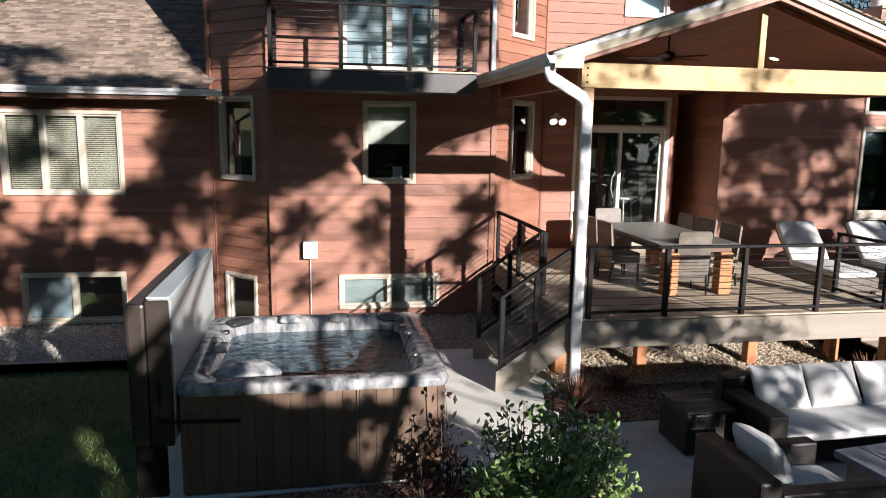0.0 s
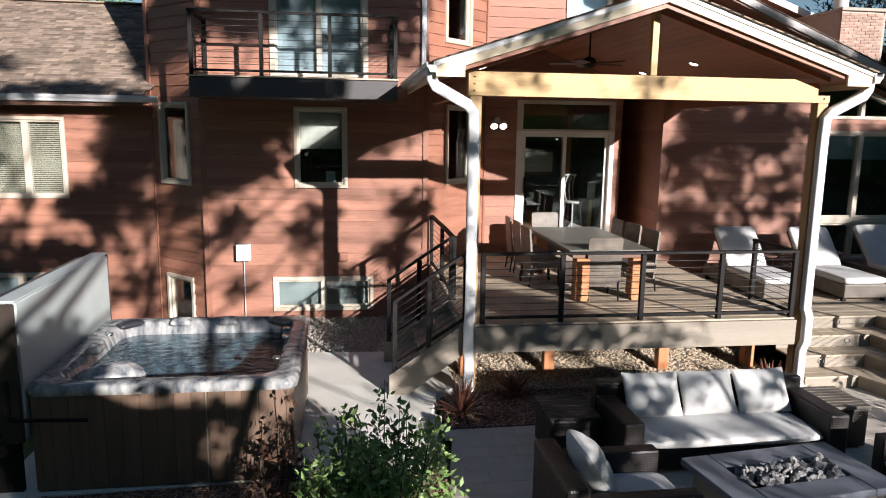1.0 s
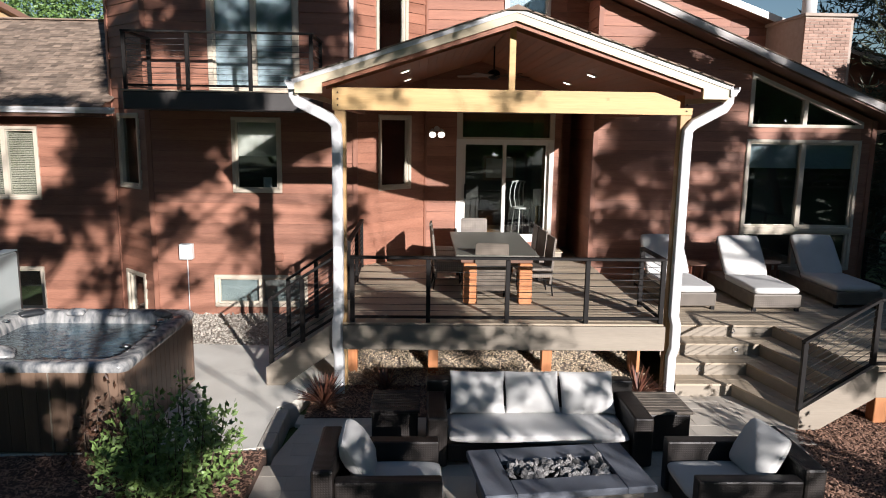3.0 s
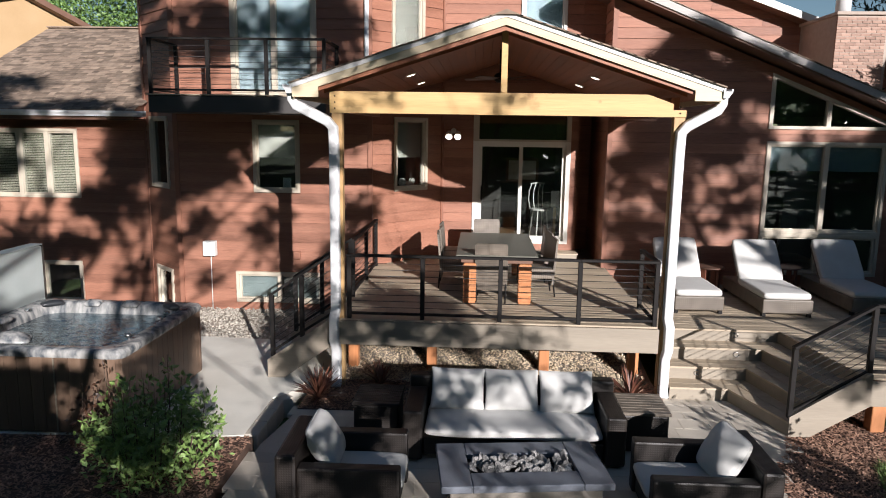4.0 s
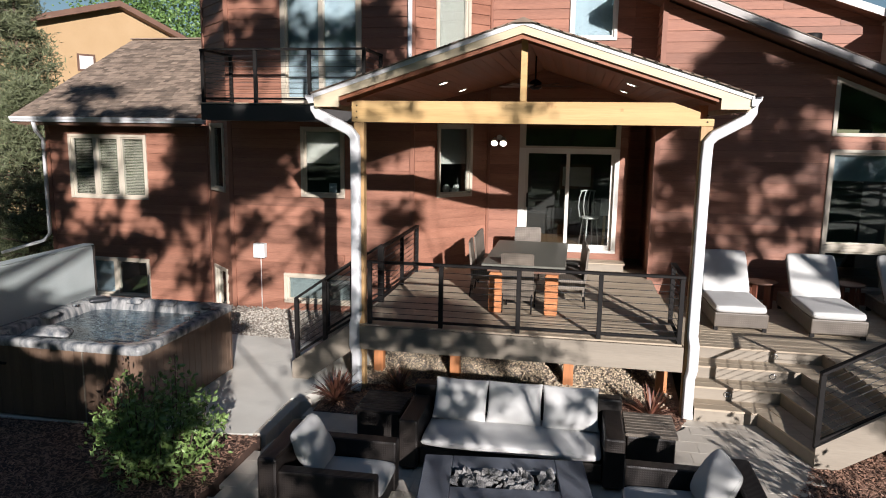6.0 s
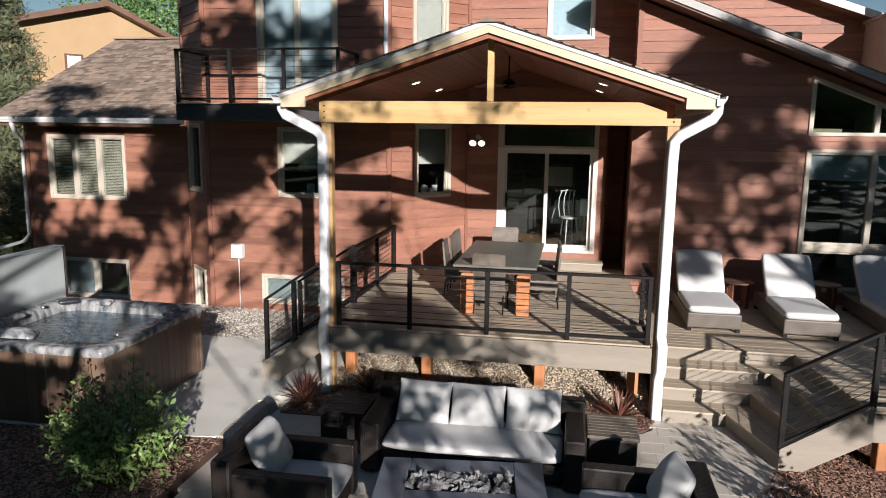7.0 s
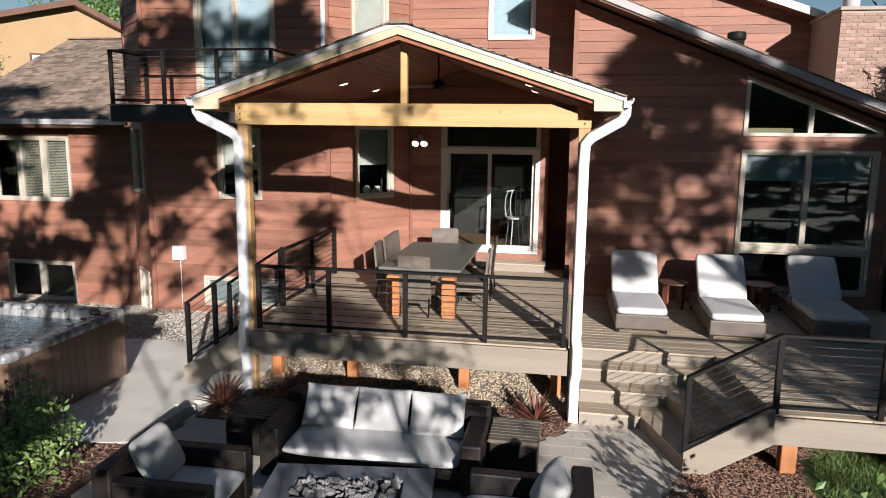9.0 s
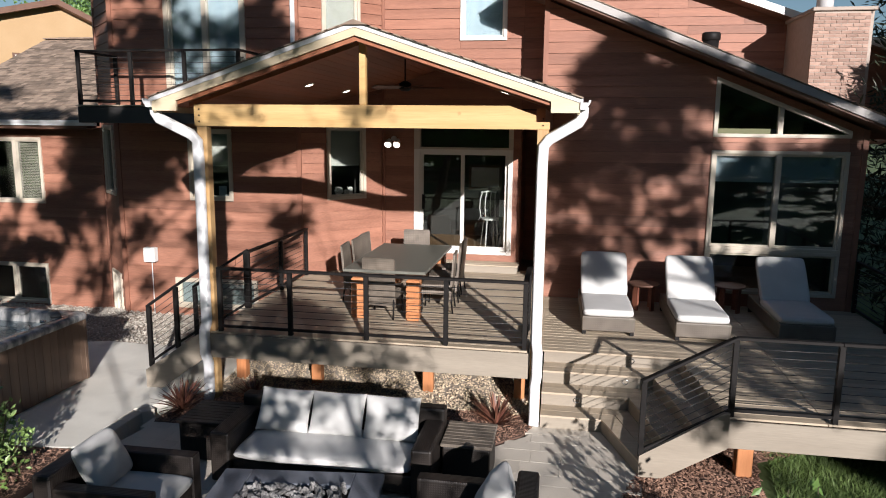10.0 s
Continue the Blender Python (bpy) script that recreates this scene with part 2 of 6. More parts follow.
# ---- mesh tools ----
def part(name, bm, material, parent=None, label="", smooth=False):
    """Links a bmesh as one mesh object, under a thing or a part."""
    me = bpy.data.meshes.new(name)
    bm.to_mesh(me)
    bm.free()
    if material:
        me.materials.append(material)
    if smooth:
        for p in me.polygons:
            p.use_smooth = True
    ob = new(name, me)
    ob.parent = parent
    if label:
        ob["label"] = label
    return ob


def share(name, mesh, m, parent):
    """A further object on a mesh that exists."""
    ob = new(name, mesh)
    ob.parent = parent
    ob.matrix_local = m
    return ob


def thing(name, m, label, category, group="", kind=""):
    ob = new(name)
    ob.empty_display_size = 0.1
    ob.matrix_basis = m
    return tagged(ob, label, category, group, kind)


def block(x0, x1, y0, y1, z0, z1, bevel=0.0, seg=1, into=None):
    """A box with softened edges."""
    bm = bmesh.new()
    vs = [bm.verts.new((x, y, z)) for x in (x0, x1) for y in (y0, y1) for z in (z0, z1)]
    for f in ((0, 1, 3, 2), (4, 6, 7, 5), (0, 4, 5, 1), (2, 3, 7, 6), (0, 2, 6, 4), (1, 5, 7, 3)):
        bm.faces.new([vs[i] for i in f])
    bmesh.ops.recalc_face_normals(bm, faces=bm.faces)
    if bevel:
        bmesh.ops.bevel(bm, geom=bm.edges[:], offset=bevel, segments=seg, affect="EDGES", profile=0.5)
    return merge(into, bm) if into else bm


def merge(bm, other, m=None):
    """Adds other's faces to bm and frees it."""
    if m:
        other.transform(m)
    idx = {v: bm.verts.new(v.co) for v in other.verts}
    for f in other.faces:
        bm.faces.new([idx[v] for v in f.verts]).smooth = f.smooth
    other.free()
    return bm


def prism(outline, m, depth, into=None):
    """A flat outline (u, v) drawn out by depth along the third axis, laid by the matrix m."""
    bm = into or bmesh.new()
    a = [bm.verts.new(m @ Vector((u, v, 0))) for u, v in outline]
    b = [bm.verts.new(m @ Vector((u, v, depth))) for u, v in outline]
    fs = [bm.faces.new(a), bm.faces.new(b[::-1])]
    k = len(a)
    for i in range(k):
        fs.append(bm.faces.new((a[i], b[i], b[(i + 1) % k], a[(i + 1) % k])))
    bmesh.ops.recalc_face_normals(bm, faces=fs)
    return bm


def beam(p, q, w, h, bevel=0.004, up=(0, 0, 1)):
    """A bar of section w x h from p to q."""
    p, q = Vector(p), Vector(q)
    d = q - p
    x = d.normalized()
    y = Vector(up).cross(x)
    if y.length < 1e-4:
        y = Vector((0, 1, 0)).cross(x)
    y.normalize()
    z = x.cross(y)
    bm = block(0, d.length, -w / 2, w / 2, -h / 2, h / 2, bevel)
    m = Matrix((x, y, z)).transposed().to_4x4()
    bm.transform(Matrix.Translation(p) @ m)
    return bm


def tube(points, r, sides=8, closed_ends=True, flat=None):
    """A pipe along points; flat=(a, b) makes it a rounded rectangle instead."""
    bm = bmesh.new()
    pts = [Vector(p) for p in points]
    rings = []
    ref = None
    for i, p in enumerate(pts):
        d = (pts[min(i + 1, len(pts) - 1)] - pts[max(i - 1, 0)]).normalized()
        if ref is None:
            ref = Vector((0, 0, 1)) if abs(d.z) < 0.9 else Vector((1, 0, 0))
        s = (ref - d * ref.dot(d)).normalized()
        t = d.cross(s)
        ref = s
        rad = r[i] if isinstance(r, (list, tuple)) else r
        ring = []
        for k in range(sides):
            a = 2 * math.pi * (k + 0.5) / sides
            ca, sa = math.cos(a), math.sin(a)
            if flat:
                e = 0.35
                ca, sa = math.copysign(abs(ca) ** e, ca) * flat[0], math.copysign(abs(sa) ** e, sa) * flat[1]
                ring.append(bm.verts.new(p + s * ca + t * sa))
            else:
                ring.append(bm.verts.new(p + (s * ca + t * sa) * rad))
        rings.append(ring)
    for a, b in zip(rings, rings[1:]):
        for k in range(sides):
            bm.faces.new((a[k], a[(k + 1) % sides], b[(k + 1) % sides], b[k])).smooth = True
    if closed_ends:
        bm.faces.new(rings[0][::-1])
        bm.faces.new(rings[-1])
    bmesh.ops.recalc_face_normals(bm, faces=bm.faces)
    return bm


def clip(poly, a, b, c):
    """The part of an outline where a*u + b*v <= c."""
    out = []
    for i, p in enumerate(poly):
        q = poly[(i + 1) % len(poly)]
        dp, dq = a * p[0] + b * p[1] - c, a * q[0] + b * q[1] - c
        if dp <= 0:
            out.append(p)
        if (dp < 0 < dq) or (dq < 0 < dp):
            s = dp / (dp - dq)
            out.append((p[0] + s * (q[0] - p[0]), p[1] + s * (q[1] - p[1])))
    return out


def pad(w, d, h, puff=0.6, n=8, crown=0.35, ears=False):
    """A stuffed cushion, w x d x h, resting on z = 0."""
    bm = bmesh.new()
    grid = {}
    for side in (1, -1):
        for i in range(n + 1):
            for j in range(n + 1):
                u, v = math.sin((i / n - 0.5) * math.pi), math.sin((j / n - 0.5) * math.pi)
                if i in (0, n):
                    u = round(u)
                if j in (0, n):
                    v = round(v)
                if side == -1 and (i in (0, n) or j in (0, n)):
                    grid[side, i, j] = grid[1, i, j]
                    continue
                e = (1 - abs(u) ** 4) * (1 - abs(v) ** 4)
                lift = h / 2 * (1 - crown + crown * (1 - u * u) * (1 - v * v)) * e ** (1 - puff)
                pull = (1 - 0.012 * (1 - v * v) if abs(u) == 1 else 1) * (1 - min(0.06, 0.042 / w) * abs(v) ** 8)
                pull2 = (1 - 0.012 * (1 - u * u) if abs(v) == 1 else 1) * (1 - min(0.06, 0.042 / d) * abs(u) ** 8)
                if ears:
                    pull, pull2 = 1 - 0.045 * (1 - v * v) * abs(u), 1 - 0.045 * (1 - u * u) * abs(v)
                wob = noise.noise(Vector((u * 5 + w * 3, v * 5 + d * 7, side * 3))) * h * 0.05 * e
                wob += noise.noise(Vector((u * 1.7 + w * 9, v * 1.7 + d * 5, side))) * h * 0.10 * e
                grid[side, i, j] = bm.verts.new((u * w / 2 * pull, v * d / 2 * pull2, h / 2 + side * lift + wob))
        for i in range(n):
            for j in range(n):
                q = [grid[side, i, j], grid[side, i + 1, j], grid[side, i + 1, j + 1], grid[side, i, j + 1]]
                bm.faces.new(q if side == 1 else q[::-1]).smooth = True
    return bm


def piping(w, d, h, r=0.0045, ears=False):
    """The corded seam round a cushion."""
    k = 12
    pts = []
    for (x0, y0), (x1, y1) in (((-1, -1), (1, -1)), ((1, -1), (1, 1)), ((1, 1), (-1, 1)), ((-1, 1), (-1, -1))):
        for i in range(k):
            u, v = x0 + (x1 - x0) * i / k, y0 + (y1 - y0) * i / k
            pu = (1 - 0.012 * (1 - v * v) if abs(u) == 1 else 1) * (1 - min(0.06, 0.042 / w) * abs(v) ** 8)
            pv = (1 - 0.012 * (1 - u * u) if abs(v) == 1 else 1) * (1 - min(0.06, 0.042 / d) * abs(u) ** 8)
            if ears:
                pu, pv = 1 - 0.045 * (1 - v * v) * abs(u), 1 - 0.045 * (1 - u * u) * abs(v)
            pts.append((u * w / 2 * pu, v * d / 2 * pv, h / 2))
    pts.append(pts[0])
    return tube(pts, r, 5)


def scatter_mesh(name, items, material, parent, label="", kind="stuff"):
    """One mesh from many small pieces: items are (vertices, faces)."""
    verts, faces = [], []
    for vs, fs in items:
        k = len(verts)
        verts.extend(vs)
        faces.extend([[i + k for i in f] for f in fs])
    me = bpy.data.meshes.new(name)
    me.from_pydata(verts, [], faces)
    me.materials.append(material)
    ob = new(name, me)
    ob.parent = parent
    return tagged(ob, label, "", "", kind)

# ---- house ----
LAP = 0.192


def plane(p0, p1):
    """The frame of an upright wall from p0 to p1 (x, y): u along it, v up, the third axis outwards."""
    p0, p1 = Vector((*p0, 0)), Vector((*p1, 0))
    x = (p1 - p0).normalized()
    return Matrix.Translation(p0) @ Matrix((x, Vector((0, 0, 1)), x.cross(Vector((0, 0, 1))))).transposed().to_4x4(), (p1 - p0).length


def siding_wall(house, p0, p1, z0, z1, holes=(), top=None, thick=0.16, name="wall", ends=(True, True), trap=None):
    """A wall with openings cut through it, faced with lapped boards. top: (a, b, c) keeps a*u + b*v <= c."""
    m, length = plane(p0, p1)
    us = sorted({0.0, length, *(h[0] for h in holes), *(h[1] for h in holes)})
    core = bmesh.new()
    for a, b in zip(us, us[1:]):
        solid = [(z0, z1)]
        for h in holes:
            if h[0] < (a + b) / 2 < h[1]:
                solid = [s for lo, hi in solid for s in ((lo, min(hi, h[2])), (max(lo, h[3]), hi)) if s[1] - s[0] > 1e-4]
        for lo, hi in solid:
            poly = [(a, lo), (b, lo), (b, hi), (a, hi)]
            if top:
                poly = clip(poly, *top)
            halves = [poly]
            if trap and trap[0] < (a + b) / 2 < trap[1] and hi > trap[2]:
                k = (trap[3] - trap[4]) / (trap[1] - trap[0])
                halves = [clip(poly, 0, 1, trap[2]), clip(poly, -k, -1, -(trap[3] + k * trap[0]))]
            for poly in halves:
                if len(poly) > 2:
                    prism(poly, m, -thick, core)
    wall = part(name, core, CORE, house)
    v = z0
    rng = random.Random(int(abs(p0[0]) * 100 + abs(p1[1]) * 10))
    while v < z1:
        hi = min(v + LAP, z1)
        spans = [(0.0, length)]
        for h in holes:
            if h[2] < hi - 0.01 and h[3] > v + 0.01:
                spans = [s for a, b in spans for s in ((a, min(b, h[0])), (max(a, h[1]), b)) if s[1] - s[0] > 0.02]
        pieces = [(h[0], h[1], v, h[2]) for h in holes if v + 0.02 < h[2] < hi]
        pieces += [(h[0], h[1], h[3], hi) for h in holes if v < h[3] < hi - 0.02]
        if trap and hi > trap[2] + 0.01:
            spans = [s for a, b in spans for s in ((a, min(b, trap[0])), (max(a, trap[0]), min(b, trap[1])), (max(a, trap[1]), b)) if s[1] - s[0] > 0.02]
        for a, b in spans:
            cuts = [a]
            while b - cuts[-1] > 4.2:
                cuts.append(cuts[-1] + rng.uniform(1.8, 3.6))
            pieces += [(s, t - 0.003, v, hi) for s, t in zip(cuts, cuts[1:] + [b])]
        for a, b, lo, up in pieces:
            poly = [(a, lo), (b, lo), (b, up - 0.003), (a, up - 0.003)]
            if top:
                poly = clip(poly, *top)
            if trap and hi > trap[2] + 0.01 and trap[0] <= a + 0.001 and b <= trap[1] + 0.001:
                k = (trap[3] - trap[4]) / (trap[1] - trap[0])
                if v + 0.05 < trap[2]:
                    poly = clip(poly, 0, 1, trap[2])
                else:
                    poly = clip(poly, -k, -1, -(trap[3] + k * trap[0]))
            if len(poly) < 3:
                continue
            bm = bmesh.new()
            back = [bm.verts.new(m @ Vector((u, w, 0.001))) for u, w in poly]
            front = [bm.verts.new(m @ Vector((u, w, 0.027 - 0.019 * (w - v) / LAP))) for u, w in poly]
            bm.faces.new(back[::-1])
            bm.faces.new(front)
            for i in range(len(poly)):
                j = (i + 1) % len(poly)
                bm.faces.new((back[i], back[j], front[j], front[i]))
            bm.transform(Matrix.Translation(-(m @ Vector((a, v, 0)))))
            o = part("plank", bm, SIDING, wall)
            o.location = m @ Vector((a, v, 0))
        v += LAP
    for flag, u in zip(ends, (0.0, length)):
        if flag:
            h = z1
            if top:
                h = min(z1, (top[2] - top[0] * u) / top[1])
            s = 0.045 if u == 0 else -0.045
            part("corner_board", prism([(u - s, z0), (u + s, z0), (u + s, h), (u - s, h)], m @ Matrix.Translation((0, 0, 0.0)), 0.044), TRIM, wall)
    return wall, m


def window(house, m, u0, u1, v0, v1, panes=1, rail=None, blind="", wide=0.062, material=None, label="almond-framed window", ratio=None,
           name="window", shade_to=0.5, shade=None):
    """A framed window standing in an opening of the wall with frame m."""
    material = material or FRAME
    win = part(name, bmesh.new(), None, house, label)
    m = m.copy()
    fr = bmesh.new()
    for a, b, c, d in ((u0, u1, v1 - wide, v1), (u0, u1, v0, v0 + wide), (u0, u0 + wide, v0 + wide, v1 - wide), (u1 - wide, u1, v0 + wide, v1 - wide)):
        k = prism([(a, c), (b, c), (b, d), (a, d)], m @ Matrix.Translation((0, 0, -0.10)), 0.155)
        bmesh.ops.bevel(k, geom=k.edges[:], offset=0.006, segments=1, affect="EDGES")
        merge(fr, k)
    part("frame", fr, material, win)
    cuts = ratio or [i / panes for i in range(panes + 1)]
    iu0, iu1 = u0 + wide, u1 - wide
    for i, (a, b) in enumerate(zip(cuts, cuts[1:])):
        a, b = iu0 + (iu1 - iu0) * a, iu0 + (iu1 - iu0) * b
        if i:
            part("mullion", prism([(a - 0.045, v0 + wide), (a + 0.045, v0 + wide), (a + 0.045, v1 - wide), (a - 0.045, v1 - wide)], m @ Matrix.Translation((0, 0, -0.09)), 0.13), material, win)
        lines = [v0 + wide, *(rail or ()), v1 - wide]
        for k, (c, d) in enumerate(zip(lines, lines[1:])):
            if k:
                part("meeting_rail", prism([(a, c - 0.03), (b, c - 0.03), (b, c + 0.03), (a, c + 0.03)], m @ Matrix.Translation((0, 0, -0.085)), 0.12), material, win)
            sash = bmesh.new()
            s = 0.035
            for e, f, g, h in ((a, b, d - s, d), (a, b, c, c + s), (a, a + s, c + s, d - s), (b - s, b, c + s, d - s)):
                prism([(e, g), (f, g), (f, h), (e, h)], m @ Matrix.Translation((0, 0, -0.06)), 0.07, sash)
            part("sash", sash, material, win)
            g = part("pane", prism([(a + s, c + s), (b - s, c + s), (b - s, d - s), (a + s, d - s)], m @ Matrix.Translation((0, 0, -0.035)), 0.006), GLASS, win)
            g.visible_shadow = False
        if blind[i:i + 1] == "s":
            n = int((v1 - v0 - 2 * wide) / 0.035)
            bm = bmesh.new()
            for k in range(n):
                z = v0 + wide + 0.02 + k * 0.035
                c = m @ Vector(((a + b) / 2, z, -0.10))
                q = block(-(b - a) / 2 + 0.03, (b - a) / 2 - 0.03, -0.0125, 0.0125, -0.001, 0.001)
                rot = m.to_3x3().to_4x4() @ Matrix.Rotation(radians(90), 4, "X") @ Matrix.Rotation(radians(62), 4, "X")
                merge(bm, q, Matrix.Translation(c) @ rot)
            part("blind", bm, BLIND, win, "pale horizontal slat blind")
        if blind[i:i + 1] == "r":
            z = v1 - wide - (v1 - v0 - 2 * wide) * shade_to
            part("roller_shade", prism([(a + 0.02, z), (b - 0.02, z), (b - 0.02, v1 - wide), (a + 0.02, v1 - wide)], m @ Matrix.Translation((0, 0, -0.10)), 0.006), shade or SHADE, win, "roller shade partly drawn")
    return win


def hole(u0, u1, v0, v1, inset=0.01):
    return (u0 + inset, u1 - inset, v0 + inset, v1 - inset)


house = thing("house", pose(0, 0, 0), "two-storey house in red-brown stained lap siding with shingled roofs", "house")

# left wing
wing, wm = siding_wall(house, (-5.85, 13.13), (-1.87, 13.13), -0.5, 3.8,
                       [hole(0.53, 2.49, 2.10, 3.55), hole(0.68, 2.42, -0.19, 0.74)], name="wall")
window(house, wm, 0.53, 2.49, 2.10, 3.55, 3, blind="sss", label="wide triple casement window with almond frame and slat blinds")
window(house, wm, 0.68, 2.42, -0.19, 0.74, 2, blind="r ", shade_to=1.0, shade=CURTAIN, label="low basement slider window with almond frame")
siding_wall(house, (-5.85, 18.0), (-5.85, 13.16), -0.5, 3.8, name="wall")

# angled wall and bay, two storeys
ca = Vector((-0.80, 12.10))
skew, sm = siding_wall(house, (-1.87, 13.13), (-0.80, 12.10), -0.5, 8.0,
                       [hole(0.26, 1.14, 2.40, 3.83), hole(0.28, 1.09, -0.30, 0.76)], ends=(True, False))
window(house, sm, 0.26, 1.14, 2.40, 3.83, 1, blind="r", shade_to=0.5, label="narrow almond-framed window with a half-drawn shade")
window(house, sm, 0.28, 1.09, -0.30, 0.76, 1, label="narrow low basement window", blind="r", shade_to=0.35)
bay, bm_ = siding_wall(house, (-0.80, 12.10), (2.98, 12.10), -0.5, 8.0,
                       [hole(1.51, 2.42, 2.39, 3.78), hole(1.10, 2.86, 0.20, 0.82), hole(1.14, 2.78, 4.22, 6.45)])
window(house, bm_, 1.51, 2.42, 2.39, 3.78, 1, blind="r", shade_to=0.52, label="square almond-framed window with a cream shade half drawn")
window(house, bm_, 1.10, 2.86, 0.20, 0.82, 2, label="low almond-framed basement slider window with grey-green shades", blind="rr", shade_to=1.0, shade=DIM_SHADE)
window(house, bm_, 1.14, 2.78, 4.22, 6.45, 2, label="white-framed sliding balcony door with pale curtains", name="balcony_door", wide=0.09, blind="rr", shade_to=1.0, shade=CURTAIN)
skew_b, sb = siding_wall(house, (2.98, 12.10), (4.28, 13.42), -0.5, 8.0,
                         [hole(0.56, 1.42, 2.42, 3.87), hole(0.50, 1.32, 4.95, 6.6)], ends=(False, True))
window(house, sb, 0.56, 1.42, 2.42, 3.87, 1, blind="r", shade_to=0.55, label="narrow almond-framed window with a cream shade half drawn")
window(house, sb, 0.50, 1.32, 4.95, 6.6, 1, blind="r", shade_to=1.0, label="narrow almond-framed upper window with a drawn cream shade")
back, dm = siding_wall(house, (4.28, 13.42), (7.09, 13.42), 0.0, 8.0,
                       [hole(0.65, 2.66, 1.30, 4.02), hole(1.56, 2.48, 5.53, 7.0)], ends=(True, False))
siding_wall(house, (7.09, 13.42), (7.55, 13.42), 4.224, 8.0, ends=(False, False))
siding_wall(house, (7.09, 13.44), (7.09, 14.7), 0.9, 4.2, ends=(False, False), thick=0.08)
siding_wall(house, (7.09, 14.7), (7.55, 14.7), 0.9, 4.2, ends=(False, False))
part("niche_ceiling", block(7.10, 7.54, 13.43, 14.68, 4.1, 4.2), TRIM, house)
part("niche_floor", block(7.10, 7.54, 13.40, 14.68, 0.9, 0.995), FASCIA, house)
window(house, dm, 1.56, 2.48, 5.53, 7.0, 1, blind="r", shade_to=1.0, shade=CURTAIN, material=WHITE, label="white-framed upper window with a drawn pale shade")

# sliding patio door with a transom
door = part("sliding_door", bmesh.new(), None, house, "white sliding glass patio door with a transom light")
fr = bmesh.new()
light = bmesh.new()
for into, a, b, c, d in ((fr, 0.65, 0.77, 1.30, 3.42), (fr, 2.57, 2.66, 1.30, 3.42), (fr, 0.77, 2.57, 3.38, 3.42), (fr, 0.77, 2.57, 1.30, 1.36),
                         (light, 0.65, 0.77, 3.42, 4.02), (light, 2.57, 2.66, 3.42, 4.02), (light, 0.77, 2.57, 3.95, 4.02), (light, 0.77, 2.57, 3.42, 3.46)):
    merge(into, prism([(a, c), (b, c), (b, d), (a, d)], dm @ Matrix.Translation((0, 0, -0.1)), 0.14))
part("frame", fr, WHITE, door)
part("transom_frame", light, FRAME, door, "taupe transom frame")
for a, b, off in ((0.77, 1.68, -0.02), (1.60, 2.57, -0.07)):
    leaf = bmesh.new()
    for e, f, g, h in ((a, a + 0.07, 1.36, 3.38), (b - 0.07, b, 1.36, 3.38), (a + 0.07, b - 0.07, 1.36, 1.45), (a + 0.07, b - 0.07, 3.31, 3.38)):
        merge(leaf, prism([(e, g), (f, g), (f, h), (e, h)], dm @ Matrix.Translation((0, 0, off - 0.02)), 0.04))
    part("door_leaf", leaf, WHITE, door)
    g = part("pane", prism([(a + 0.07, 1.45), (b - 0.07, 1.45), (b - 0.07, 3.31), (a + 0.07, 3.31)], dm @ Matrix.Translation((0, 0, off)), 0.006), GLASS, door)
    g.visible_shadow = False
g = part("pane", prism([(0.77, 3.46), (2.57, 3.46), (2.57, 3.95), (0.77, 3.95)], dm @ Matrix.Translation((0, 0, -0.05)), 0.006), GLASS, door)
g.visible_shadow = False
part("handle", prism([(0.82, 2.2), (0.86, 2.2), (0.86, 2.5), (0.82, 2.5)], dm @ Matrix.Translation((0, 0, 0.01)), 0.035), BLACK, door, "black pull handle")

# sun room under a lean-to roof
SLOPE = 0.405
side, sdm = siding_wall(house, (7.55, 14.7), (7.55, 12.45), 0.0, 6.3, ends=(False, True))
RAKE = (SLOPE, 1.0, 6.09)
sunroom, rm = siding_wall(house, (7.55, 12.45), (12.98, 12.45), 0.0, 6.4,
                          [hole(2.95, 5.20, 0.95, 3.51)], top=RAKE, trap=(2.98, 5.18, 3.77, 4.73, 3.83))
siding_wall(house, (12.98, 12.45), (12.98, 16.7), 0.0, 3.9, ends=(False, False))
window(house, rm, 2.95, 5.20, 1.75, 3.51, 2, blind="rr", shade_to=0.3, shade=CURTAIN, label="large double window with almond frame and short shades")
window(house, rm, 2.95, 5.20, 0.95, 1.75, 2, label="low double window below the large one")

trapeze = part("window", bmesh.new(), None, house, "trapezoid clerestory window under the sloping eave")
OUTER = [(2.95, 3.74), (5.20, 3.74), (5.20, 3.86), (2.95, 4.77)]
fr = bmesh.new()
INNER = [(3.02, 3.80), (5.13, 3.80), (5.13, 3.815), (3.02, 4.67)]
for i in range(4):
    j = (i + 1) % 4
    prism([OUTER[i], OUTER[j], INNER[j], INNER[i]], rm @ Matrix.Translation((0, 0, -0.09)), 0.14, fr)
part("frame", fr, FRAME, trapeze)
part("mullion", prism([(4.01, 3.8), (4.09, 3.8), (4.09, 4.28), (4.01, 4.32)], rm @ Matrix.Translation((0, 0, -0.08)), 0.11), FRAME, trapeze)
for poly in ([(3.0, 3.79), (4.01, 3.79), (4.01, 4.29), (3.0, 4.70)], [(4.09, 3.79), (5.15, 3.79), (5.15, 3.83), (4.09, 4.26)]):
    g = part("pane", prism(poly, rm @ Matrix.Translation((0, 0, -0.04)), 0.006), GLASS, trapeze)
    g.visible_shadow = False

